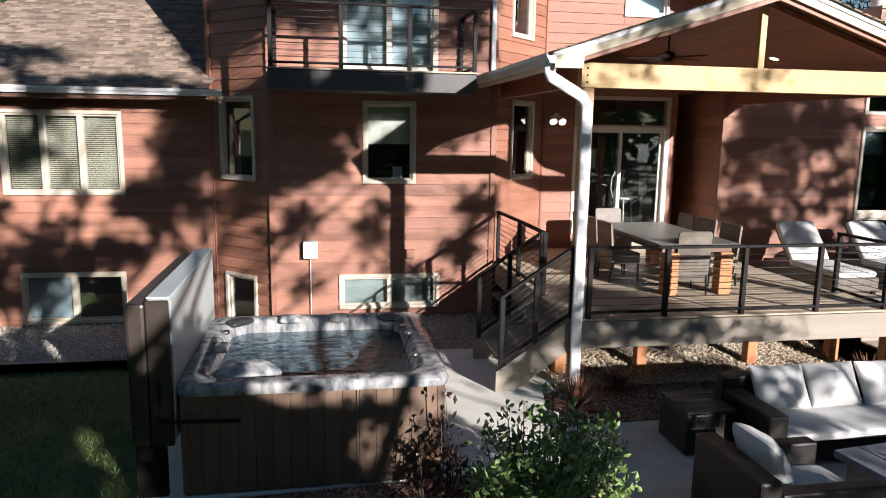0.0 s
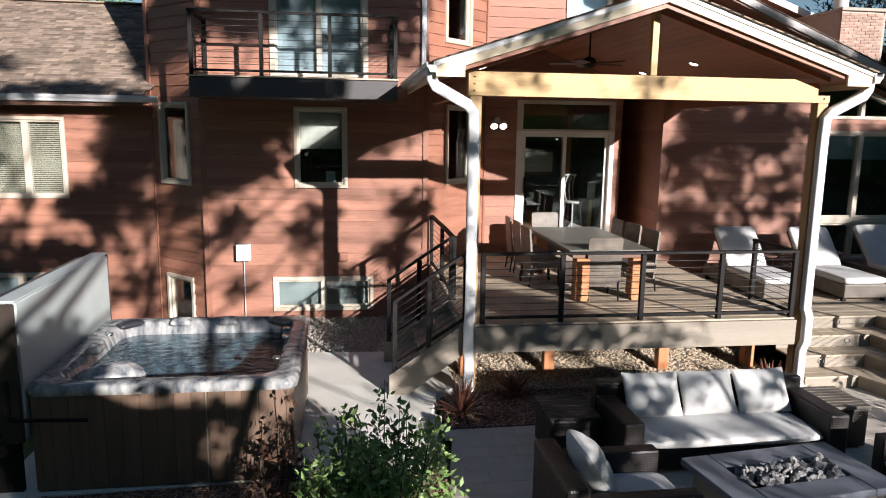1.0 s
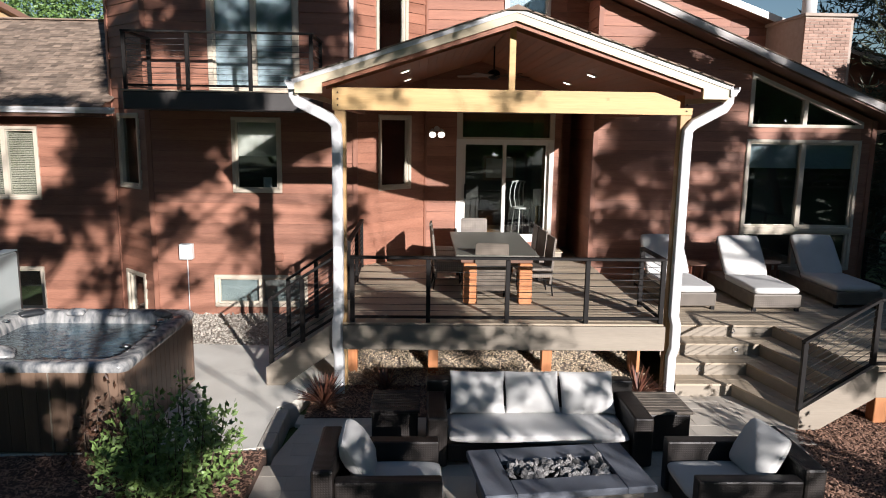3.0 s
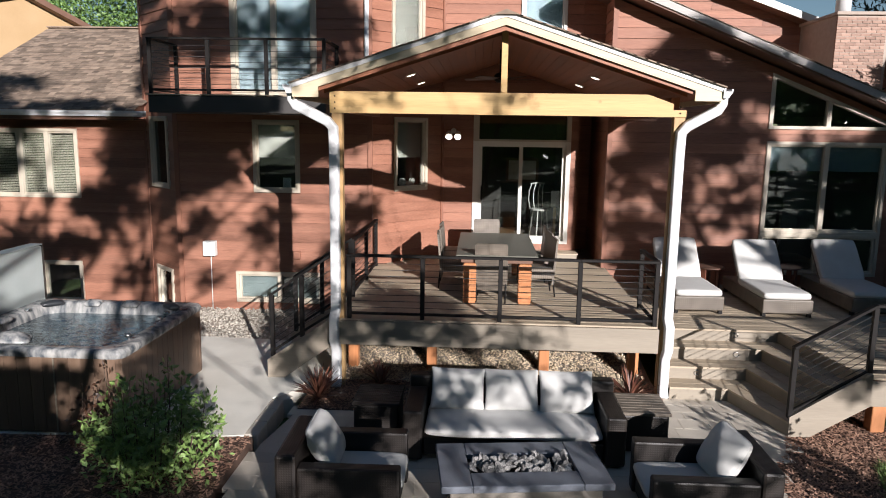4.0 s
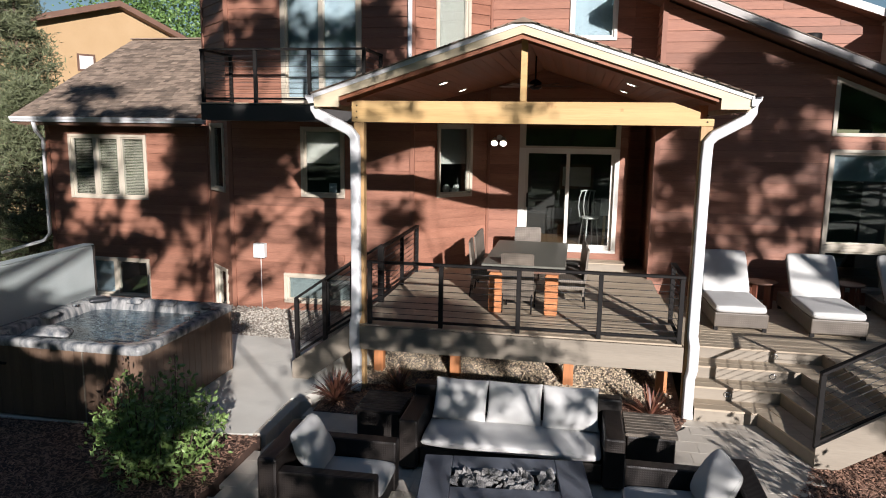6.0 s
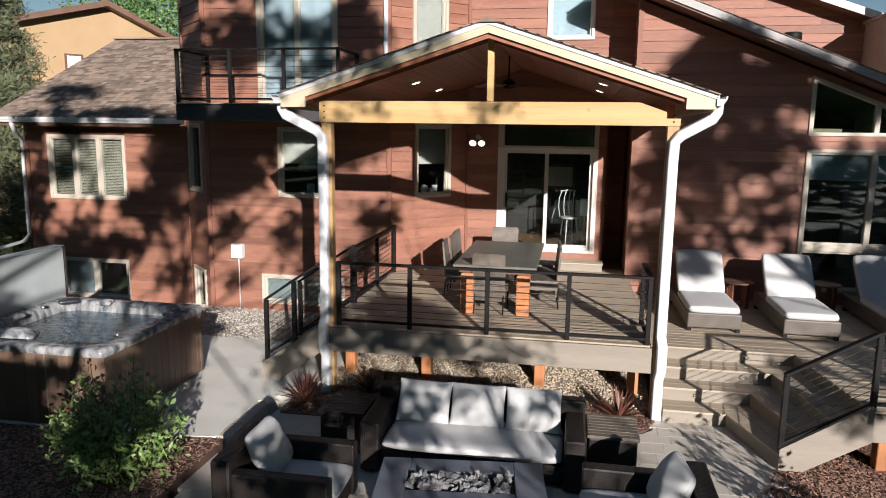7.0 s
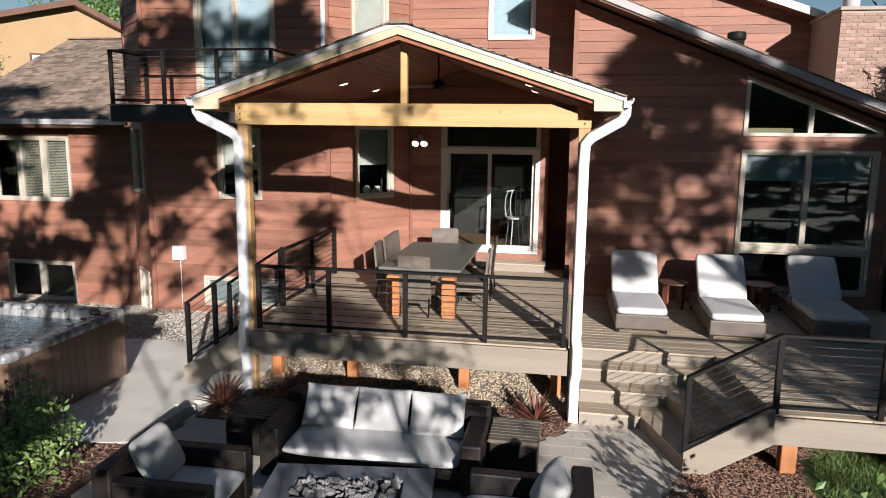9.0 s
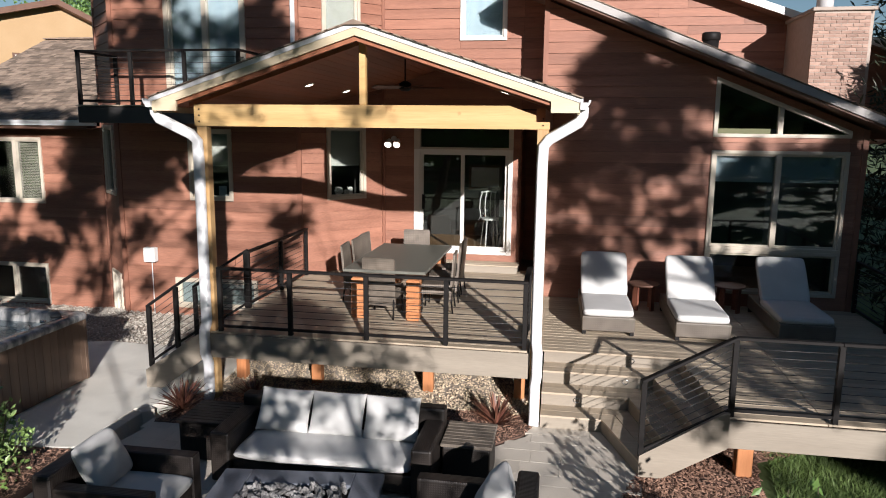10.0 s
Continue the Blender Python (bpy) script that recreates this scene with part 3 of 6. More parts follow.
# closing walls, floors and the rooms behind the glass
for b in ((-1.9, 7.9, 18.0, 18.1, -0.5, 8.0), (-5.8, -1.9, 18.0, 18.1, -0.5, 3.9), (12.9, 13.0, 16.7, 18.0, -0.5, 4.0)):
    part("back_wall", block(*b), CORE, house)
# these room surfaces are coloured dark in place of indoor shade
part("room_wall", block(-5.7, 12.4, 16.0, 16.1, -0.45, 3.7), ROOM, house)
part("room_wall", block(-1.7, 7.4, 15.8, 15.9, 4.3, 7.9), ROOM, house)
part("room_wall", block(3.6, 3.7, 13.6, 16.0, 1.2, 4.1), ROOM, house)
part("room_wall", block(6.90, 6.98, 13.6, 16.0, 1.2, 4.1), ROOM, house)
INDOOR = surface("oak_floor", (0.30, 0.17, 0.08), (0.38, 0.22, 0.11), rough=0.4, scale=2, stretch=(0.3, 4, 1))
part("indoor_floor", block(-1.6, 6.98, 13.62, 16.0, 1.20, 1.29), INDOOR, house)
part("indoor_floor", block(7.75, 12.8, 12.65, 16.0, 0.70, 0.80), INDOOR, house)
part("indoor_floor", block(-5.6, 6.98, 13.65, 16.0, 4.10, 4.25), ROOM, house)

# roofs
def along_x(y):
    """Lays an outline (x, z) at depth y, drawn out towards the back."""
    return Matrix(((1, 0, 0, 0), (0, 0, 1, y), (0, 1, 0, 0), (0, 0, 0, 1)))


def along_y(x):
    """Lays an outline (y, z) at x, drawn out towards positive x."""
    return Matrix(((0, 0, 1, x), (1, 0, 0, 0), (0, 1, 0, 0), (0, 0, 0, 1)))


EAVE_Y, EAVE_Z, RIDGE_Y, RIDGE_Z = 12.62, 3.93, 17.3, 6.14
wing_roof = part("roof", prism([(EAVE_Y, EAVE_Z - 0.16), (EAVE_Y, EAVE_Z - 0.02), (RIDGE_Y, RIDGE_Z - 0.02), (22.0, EAVE_Z - 0.02), (22.0, EAVE_Z - 0.16), (RIDGE_Y, RIDGE_Z - 0.2)],
                               along_y(-6.32), 4.45), BROWN_TRIM, house, "weathered brown shingle roof")
part("gable", prism([(13.2, 3.78), (17.3, 5.88), (21.4, 3.78)], along_y(-5.85), 0.1), SIDING, house)
pitch = math.atan2(RIDGE_Z - EAVE_Z, RIDGE_Y - EAVE_Y)
slope_len = math.hypot(RIDGE_Z - EAVE_Z, RIDGE_Y - EAVE_Y)
tabs = []
for wdt in (0.13, 0.18, 0.24):
    b = block(0, wdt - 0.008, 0, 0.2, 0, 0.015, 0.0)
    me = bpy.data.meshes.new("shingle")
    b.to_mesh(me)
    b.free()
    me.materials.append(SHINGLE)
    tabs.append((wdt, me))
rng = random.Random(5)
lay = Matrix.Translation((0, EAVE_Y, EAVE_Z)) @ Matrix.Rotation(pitch, 4, "X")
v, row = -0.02, 0
joined = []
while v < slope_len:
    x = -6.33 - rng.uniform(0, 0.2)
    while x < -1.9:
        wdt, me = tabs[rng.randrange(3)]
        m = lay @ Matrix.Translation((max(x, -6.34), v, rng.uniform(0.0, 0.006))) @ Matrix.Rotation(radians(-2.3), 4, "X")
        if v < 1.3:
            share("shingle", me, m, wing_roof)
        else:
            joined.append(([m @ p.co for p in me.vertices], [list(f.vertices) for f in me.polygons]))
        x += wdt
    v += 0.125
    row += 1
upper_shingle = surface("upper_shingle", (0.172, 0.124, 0.092), (0.300, 0.228, 0.170), rough=0.9, scale=5, fine=140, bump=0.6, vary=0.42, island=True)
scatter_mesh("shingles", joined, upper_shingle, wing_roof)
part("ridge_cap", beam((-6.35, RIDGE_Y, RIDGE_Z + 0.01), (-1.9, RIDGE_Y, RIDGE_Z + 0.01), 0.3, 0.03), SHINGLE, wing_roof)


def gutter(p, q, parent):
    """A K-style gutter from p to q (its back top edge)."""
    d = Vector(q) - Vector(p)
    out = Vector((d.y, -d.x, 0)).normalized()
    prof = [(0, 0), (0, -0.11), (0.07, -0.11), (0.085, -0.075), (0.11, -0.045), (0.118, -0.012), (0.118, 0.0), (0.10, 0.0), (0.10, -0.03), (0.012, -0.03), (0.012, 0)]
    m = Matrix.Translation(p) @ Matrix((out, Vector((0, 0, 1)), d.normalized())).transposed().to_4x4()
    return part("gutter", prism(prof, m, d.length), GUTTER, parent, "white aluminium gutter")


gutter((-6.3, EAVE_Y + 0.0, EAVE_Z - 0.01), (-1.62, EAVE_Y + 0.0, EAVE_Z - 0.01), house)
part("soffit", block(-6.2, -1.88, EAVE_Y + 0.02, 13.1, EAVE_Z - 0.19, EAVE_Z - 0.165), BROWN_TRIM, house)
part("downspout", tube([(-5.75, 12.58, 3.8), (-5.8, 12.7, 3.62), (-5.9, 13.02, 3.42), (-5.91, 13.02, 1.25), (-6.05, 13.0, 1.08), (-7.2, 12.98, 0.74)], 0.045, 8, flat=(0.045, 0.035)), GUTTER, house, "white downspout turning away at its foot")
part("downspout", tube([(2.93, 12.04, 8.0), (2.93, 12.04, 4.32), (2.9, 11.96, 4.22)], 0.04, 8, flat=(0.04, 0.035)), GUTTER, house, "white downspout")

# lean-to roof over the sun room
TOPZ = 6.09 + 0.405 * 7.55
lean = part("roof", prism([(6.95, TOPZ - 0.402 * 6.95 + 0.02), (13.55, TOPZ - 0.402 * 13.55 + 0.02), (13.55, TOPZ - 0.402 * 13.55 + 0.2), (6.95, TOPZ - 0.402 * 6.95 + 0.2)], along_x(11.95), 4.8), BROWN_TRIM, house, "dark shingled lean-to roof")
part("rake_board", prism([(6.95, TOPZ - 0.402 * 6.95 + 0.06), (13.56, TOPZ - 0.402 * 13.56 + 0.06), (13.56, TOPZ - 0.402 * 13.56 + 0.19), (6.95, TOPZ - 0.402 * 6.95 + 0.19)], along_x(11.915), 0.035), surface("grey_rake_board", (0.32, 0.3, 0.28), (0.44, 0.41, 0.38), rough=0.55, scale=2, stretch=(0.4, 3, 3)), lean, "grey-brown rake board")
edge = []
sl = math.atan(0.402)
k = 0.0
while k < 7.15:
    m = Matrix.Translation((6.93 + k * math.cos(sl), 11.9, TOPZ - 0.402 * (6.93 + k * math.cos(sl)) + 0.205)) @ Matrix.Rotation(sl + radians(2.2), 4, "Y")
    y = 0.0
    while y < 4.8:
        wdt = rng.choice((0.28, 0.34, 0.4))
        b = block(0, 0.19, y, y + wdt - 0.008, 0, 0.012)
        edge.append(([m @ p.co for p in b.verts], [[q.index for q in f.verts] for f in b.faces]))
        b.free()
        y += wdt
    k += 0.15
scatter_mesh("shingles", edge, upper_shingle, lean)
gutter((13.58, 11.95, 3.58 + 0.16), (13.58, 16.5, 3.58 + 0.16), house)
vent = part("roof_vent", tube([(10.9, 15.5, 4.5), (10.9, 15.5, 5.72)], 0.16, 16), BLACK, house, "dark metal roof vent")
part("cap", tube([(10.9, 15.5, 5.72), (10.9, 15.5, 5.74), (10.9, 15.5, 5.87), (10.9, 15.5, 5.89)], [0.17, 0.19, 0.19, 0.17], 16), BLACK, vent)

# upper rear wall and its roof, brick chimney
rear, rearm = siding_wall(house, (7.6, 16.7), (16.0, 16.7), 3.9, 8.6, top=(0.35, 1.0, 8.05), ends=(False, False))
part("roof", prism([(7.0, 8.25), (16.5, 4.93), (16.5, 5.11), (7.0, 8.43)], along_x(16.25), 2.6), BROWN_TRIM, house, "dark shingled upper roof")
part("rake_board", prism([(7.0, 8.26), (16.5, 4.94), (16.5, 5.1), (7.0, 8.42)], along_x(16.2), 0.04), WHITE, house, "pale rake board")
siding_wall(house, (-1.87, 18.0), (-1.87, 13.16), 3.9, 8.0, ends=(False, False))
part("roof", block(-2.3, 8.0, 11.7, 18.4, 8.0, 8.2), BROWN_TRIM, house, "brown upper eaves")

chimney = part("chimney", block(12.71, 13.80, 14.86, 16.7, 3.4, 6.22), MORTAR, house, "tan-red brick chimney")
b = block(0, 0.2, -0.012, 0.05, 0, 0.057, 0.004)
me = bpy.data.meshes.new("brick")
b.to_mesh(me)
b.free()
me.materials.append(BRICK)
half = block(0, 0.095, -0.012, 0.05, 0, 0.057, 0.004)
me2 = bpy.data.meshes.new("brick_half")
half.to_mesh(me2)
half.free()
me2.materials.append(BRICK)
for r in range(36):
    z = 3.75 + r * 0.067
    x = 12.70 if r % 2 else 12.595
    while x < 13.75:
        if x < 12.69:
            share("brick", me2, Matrix.Translation((12.70, 14.86, z)), chimney)
        elif x + 0.2 > 13.815:
            share("brick", me2, Matrix.Translation((x, 14.86, z)), chimney)
        else:
            share("brick", me, Matrix.Translation((x, 14.86 + rng.uniform(-0.003, 0.003), z)), chimney)
        x += 0.21
part("cap", block(12.66, 13.85, 14.8, 16.7, 6.2, 6.27, 0.01), MORTAR, chimney)
part("flue", tube([(13.05, 15.4, 6.2), (13.05, 15.4, 7.4)], 0.16, 16), GUTTER, chimney, "white metal flue pipe")

# small fittings on the walls
box_ = part("meter_box", block(-0.30, -0.06, 11.93, 12.07, 1.13, 1.42, 0.012, 2), PLASTIC, house, "pale grey meter box with a conduit")
part("conduit", tube([(-0.18, 12.03, 1.14), (-0.18, 12.03, 0.0)], 0.009, 8), PLASTIC, box_)
part("wall_vent", block(1.38, 1.61, 12.02, 12.09, 1.09, 1.25, 0.01), SIDING, house, "square wall vent painted like the siding")
flood = part("flood_light", tube([(4.52, 13.38, 3.62), (4.52, 13.30, 3.62)], 0.055, 14), WHITE, house, "white twin-head flood light")
for x in (4.43, 4.61):
    part("lamp_head", tube([(x, 13.32, 3.6), (x, 13.26, 3.555), (x, 13.19, 3.50)], [0.03, 0.065, 0.075], 14), WHITE, flood)
    part("lens", tube([(x, 13.189, 3.499), (x, 13.183, 3.494)], 0.066, 14), LAMP, flood, "lit lamp lens")

# balcony
balcony = part("balcony", block(-0.74, 2.40, 10.89, 12.07, 3.87, 4.16, 0.01), CHARCOAL, house, "charcoal balcony with a black cable railing")
for i in range(8):
    y = 10.87 + i * 0.15
    part("deck_board", block(-0.76, 2.42, y, y + 0.144, 4.165, 4.19, 0.003), DECKING, balcony)

# ---- railings, decks and steps ----
def cable_rail(owner, posts, height=0.88, cables=8, ends=True, foot=0.0, rail_over=0.03, skip=()):
    """Black posts with a flat top rail, a bottom rail and taut cables. posts: the feet (x, y, z)."""
    pts = [Vector(p) for p in posts]
    for i, p in enumerate(pts):
        if i not in skip:
            part("post", block(p.x - 0.03, p.x + 0.03, p.y - 0.03, p.y + 0.03, p.z - foot, p.z + height, 0.004), BLACK, owner)
    up = Vector((0, 0, 1))
    ways = [(q - p).normalized() for p, q in zip(pts, pts[1:])]
    for i, (p, q) in enumerate(zip(pts, pts[1:])):
        d = ways[i]
        flat_d = Vector((d.x, d.y, 0)).normalized()
        bent = [i > 0 and flat_d.dot(Vector((*ways[i - 1].xy, 0)).normalized()) < 0.98, i + 1 < len(ways) and flat_d.dot(Vector((*ways[i + 1].xy, 0)).normalized()) < 0.98]
        a = d * 0.038 if bent[0] else (-d * 0.03 if i == 0 else d * 0.001)
        b = d * 0.036 if (bent[1] or i + 1 == len(ways)) else Vector()
        part("top_rail", beam(p + up * (height + 0.019) + a, q + up * (height + 0.019) + b, 0.075, 0.036, 0.005), BLACK, owner)
        part("bottom_rail", beam(p + up * 0.075, q + up * 0.075, 0.045, 0.035, 0.004), BLACK, owner)
        for k in range(cables):
            z = 0.075 + (height - 0.075) * (k + 1) / (cables + 1)
            part("cable", tube([p + up * z, (p + q) / 2 + up * (z - 0.003), q + up * z], 0.0045, 6), CABLE, owner)


cable_rail(balcony, [(-0.70, 12.02, 4.19), (-0.70, 10.94, 4.19), (0.33, 10.94, 4.19), (1.36, 10.94, 4.19), (2.37, 10.94, 4.19), (2.37, 12.02, 4.19)], height=0.92)

DZ, LZ = 1.0, 0.72
deck = thing("dining_deck", pose(0, 0, 0), "raised taupe composite deck under the porch roof", "deck")
y = 8.13
while y < 13.35:
    x1 = 7.58
    x0 = 3.08 if y < 12.05 else max(3.08, y - 9.14 + 0.1)
    part("deck_board", block(x0, x1, y, min(y + 0.138, 13.38), DZ - 0.026, DZ, 0.004), DECKING, deck)
    y += 0.144
part("fascia", block(3.06, 7.60, 8.10, 8.128, 0.63, 0.972, 0.004), FASCIA, deck, "wide taupe fascia board")
part("fascia", block(3.06, 3.09, 8.13, 12.0, 0.63, 0.972, 0.004), FASCIA, deck)
part("fascia", block(7.582, 7.605, 8.13, 13.3, 0.68, 0.972, 0.004), FASCIA, deck)
joists = bmesh.new()
for i in range(11):
    x = 3.2 + i * 0.425
    merge(joists, block(x, x + 0.04, 8.14, 13.2, 0.68, 0.96))
part("joists", joists, BROWN_TRIM, deck)
part("girder", block(3.1, 7.57, 8.9, 9.0, 0.5, 0.68), BROWN_TRIM, deck)
for x in (3.22, 4.42, 6.12, 7.45):
    part("pier", block(x - 0.075, x + 0.075, 8.88, 9.03, -0.05, 0.62, 0.008), CEDAR, deck, "orange cedar support post")
for x in (4.4, 6.1):
    part("pier", block(x - 0.075, x + 0.075, 11.2, 11.35, -0.05, 0.68, 0.008), CEDAR, deck)
step_up = part("door_step", block(4.95, 7.1, 12.98, 13.37, 1.002, 1.145, 0.004), FASCIA, deck, "box step below the patio door")
for y in (12.95, 13.1, 13.245):
    part("deck_board", block(4.93, 7.12, y, y + 0.138, 1.146, 1.17, 0.004), DECKING, step_up)

rail = thing("deck_railing", pose(0, 0, 0), "black cable railing round the dining deck", "railing", "deck railings")
cable_rail(rail, [(3.30, 8.17, DZ), (4.33, 8.17, DZ), (5.41, 8.17, DZ), (6.50, 8.17, DZ), (7.54, 8.17, DZ), (7.54, 9.12, DZ)])
rail2 = thing("deck_railing", pose(0, 0, 0), "black cable railing beside the house wall", "railing", "deck railings")
cable_rail(rail2, [(3.12, 9.45, DZ), (3.12, 10.75, DZ), (3.10, 12.02, DZ)])

# side stair down to the concrete path
stair = thing("side_stair", pose(0, 0, 0), "taupe wooden side stair with closed stringers", "stairs")
for k, (x, z) in enumerate(((2.80, 0.80), (2.53, 0.60), (2.26, 0.40), (1.99, 0.22))):
    if k < 3:
        part("tread", block(x, x + 0.30, 8.2, 9.42, z - 0.03, z, 0.005), DECKING, stair)
        part("riser", block(x + 0.29, x + 0.305, 8.2, 9.42, z, z + 0.17), FASCIA, stair)
for y in (8.13, 9.44):
    part("stringer", prism([(2.12, 0.1), (2.12, 0.36), (3.05, 1.0), (3.05, 0.60), (2.36, 0.1)], along_x(y), 0.05), FASCIA, stair, "sloping taupe stringer board")
rail3 = thing("stair_railing", pose(0, 0, 0), "black sloping cable railing of the side stair", "railing", "deck railings")
for y in (8.18, 9.46):
    cable_rail(rail3, [(2.19, y, 0.40), (2.62, y, 0.70), (3.08, y, 1.0)], height=0.89)

# lounge deck with corner steps
deck2 = thing("lounge_deck", pose(0, 0, 0), "low taupe composite deck with corner steps", "deck")
C = [(8.56, 8.04), (8.92, 8.40), (9.26, 8.75), (9.62, 9.12)]
E = [(8.92, 6.95), (9.24, 7.0), (9.56, 7.05), (9.88, 7.10)]
NY = [8.04, 8.40, 8.75, 9.12]
y = 7.10
while y < 12.42:
    y1 = min(y + 0.138, 12.43)
    if y > 9.1:
        x0 = 7.61
    else:
        s = (y - E[3][1]) / (C[3][1] - E[3][1])
        x0 = E[3][0] + (C[3][0] - E[3][0]) * s
    part("deck_board", block(x0, 10.9, y, y1, LZ - 0.026, LZ, 0.004), DECKING, deck2)
    part("deck_board", block(10.905, 13.10, y, y1, LZ - 0.026, LZ, 0.004), DECKING, deck2)
    y += 0.144
part("fascia", block(9.86, 13.13, 7.06, 7.09, 0.37, 0.692, 0.004), FASCIA, deck2, "wide taupe fascia board")
part("fascia", block(13.105, 13.13, 7.09, 12.4, 0.37, 0.692, 0.004), FASCIA, deck2)
joists = bmesh.new()
for i in range(8):
    x = 9.98 + i * 0.43
    merge(joists, block(x, x + 0.04, 7.12, 12.3, 0.42, 0.68))
part("joists", joists, BROWN_TRIM, deck2)
for x in (10.1, 12.6):
    part("pier", block(x - 0.085, x + 0.085, 7.16, 7.33, -0.05, 0.42, 0.008), CEDAR, deck2, "orange cedar support post")
    part("pier", block(x - 0.085, x + 0.085, 10.2, 10.36, -0.05, 0.42, 0.008), CEDAR, deck2)
for k in range(4):
    z = 0.18 * (k + 1)
    lo = z - 0.18
    # risers
    part("riser", block(7.78, C[k][0] + 0.01, NY[k] + 0.012, NY[k] + 0.03, lo, z - 0.026), FASCIA, deck2)
    part("riser", beam((C[k][0] + 0.012, C[k][1], (lo + z - 0.026) / 2), (E[k][0] + 0.012, E[k][1], (lo + z - 0.026) / 2), 0.018, z - 0.026 - lo, 0.0), FASCIA, deck2)
    if k < 3:
        for a, b in ((0.0, 0.49), (0.51, 1.0)):
            y0, y1 = NY[k] + (NY[k + 1] - NY[k]) * a, NY[k] + (NY[k + 1] - NY[k]) * b + (0.012 if b == 1 else 0)
            xa = C[k][0] + (C[k + 1][0] - C[k][0]) * a
            xb = C[k][0] + (C[k + 1][0] - C[k][0]) * min(b, 1)
            part("tread", prism([(7.78, y0), (xa, y0), (xb, y1), (7.78, y1)], Matrix.Translation((0, 0, z - 0.026)), 0.026), DECKING, deck2)
            ea = Vector(E[k]).lerp(Vector(E[k + 1]), a)
            eb = Vector(E[k]).lerp(Vector(E[k + 1]), b)
            ca_ = Vector(C[k]).lerp(Vector(C[k + 1]), a)
            cb_ = Vector(C[k]).lerp(Vector(C[k + 1]), b)
            part("tread", prism([tuple(ca_ + Vector((0.003, 0))), tuple(ea), tuple(eb), tuple(cb_)], Matrix.Translation((0, 0, z - 0.026)), 0.026), DECKING, deck2)
stringer = [(8.92, 0.0), (8.92, 0.25), (9.79, 0.82), (9.85, 0.82), (9.85, 0.42), (9.17, 0.0)]
part("stringer", prism(stringer, along_x(6.93), 0.05), FASCIA, deck2, "sloping taupe stringer board")
for x, y, z in ((8.25, NY[1] + 0.005, 0.27), (9.0, NY[3] + 0.005, 0.63), (8.9, NY[2] + 0.005, 0.45)):
    ring = tube([(x + 0.042 * math.cos(a * 0.3927), y, z + 0.032 * math.sin(a * 0.3927)) for a in range(17)], 0.006, 6, False)
    part("step_light", ring, CHROME, deck2, "round steel step light")
rail4 = thing("stair_railing", pose(0, 0, 0), "black cable railing along the corner steps and lounge deck", "railing", "deck railings")
cable_rail(rail4, [(8.94, 6.99, 0.22), (9.90, 7.13, LZ), (10.97, 7.13, LZ), (12.1, 7.13, LZ), (13.05, 7.13, LZ), (13.05, 8.4, LZ), (13.05, 9.7, LZ), (13.05, 11.05, LZ), (13.05, 12.35, LZ)])

# ---- porch roof ----
porch = thing("porch_roof", pose(0, 0, 0), "gabled timber porch roof with pale fir beam and stained ceiling", "porch roof")
RX, RZ, PS = 5.385, 5.10, 0.326
part("beam", prism([(3.06, 3.84), (7.77, 3.84), (7.77, 3.93), (7.60, 3.93), (7.60, 4.01), (7.27, 4.125), (3.06, 4.125)], along_x(8.14), 0.14), PALE_TIMBER, porch, "pale fir tie beam with dark knots")
for x in (3.155, 7.692):
    part("post", block(x - 0.072, x + 0.072, 8.145, 8.275, -0.02, 3.838, 0.006), POST_TIMBER, porch, "orange-brown fir corner post")
part("king_post", block(RX - 0.042, RX + 0.042, 8.165, 8.255, 4.127, 4.91, 0.005), PALE_TIMBER, porch)
deckm = bmesh.new()
prism([(RX, RZ - 0.02), (2.65, RZ - 0.02 - PS * (RX - 2.65)), (2.65, RZ - 0.12 - PS * (RX - 2.65)), (RX, RZ - 0.12)], along_x(7.90), 5.52, deckm)
prism([(RX, RZ - 0.02), (8.10, RZ - 0.02 - PS * (8.10 - RX)), (8.10, RZ - 0.12 - PS * (8.10 - RX)), (RX, RZ - 0.12)], along_x(7.90), 5.52, deckm)
part("roof_deck", deckm, CEILING_WOOD, porch)
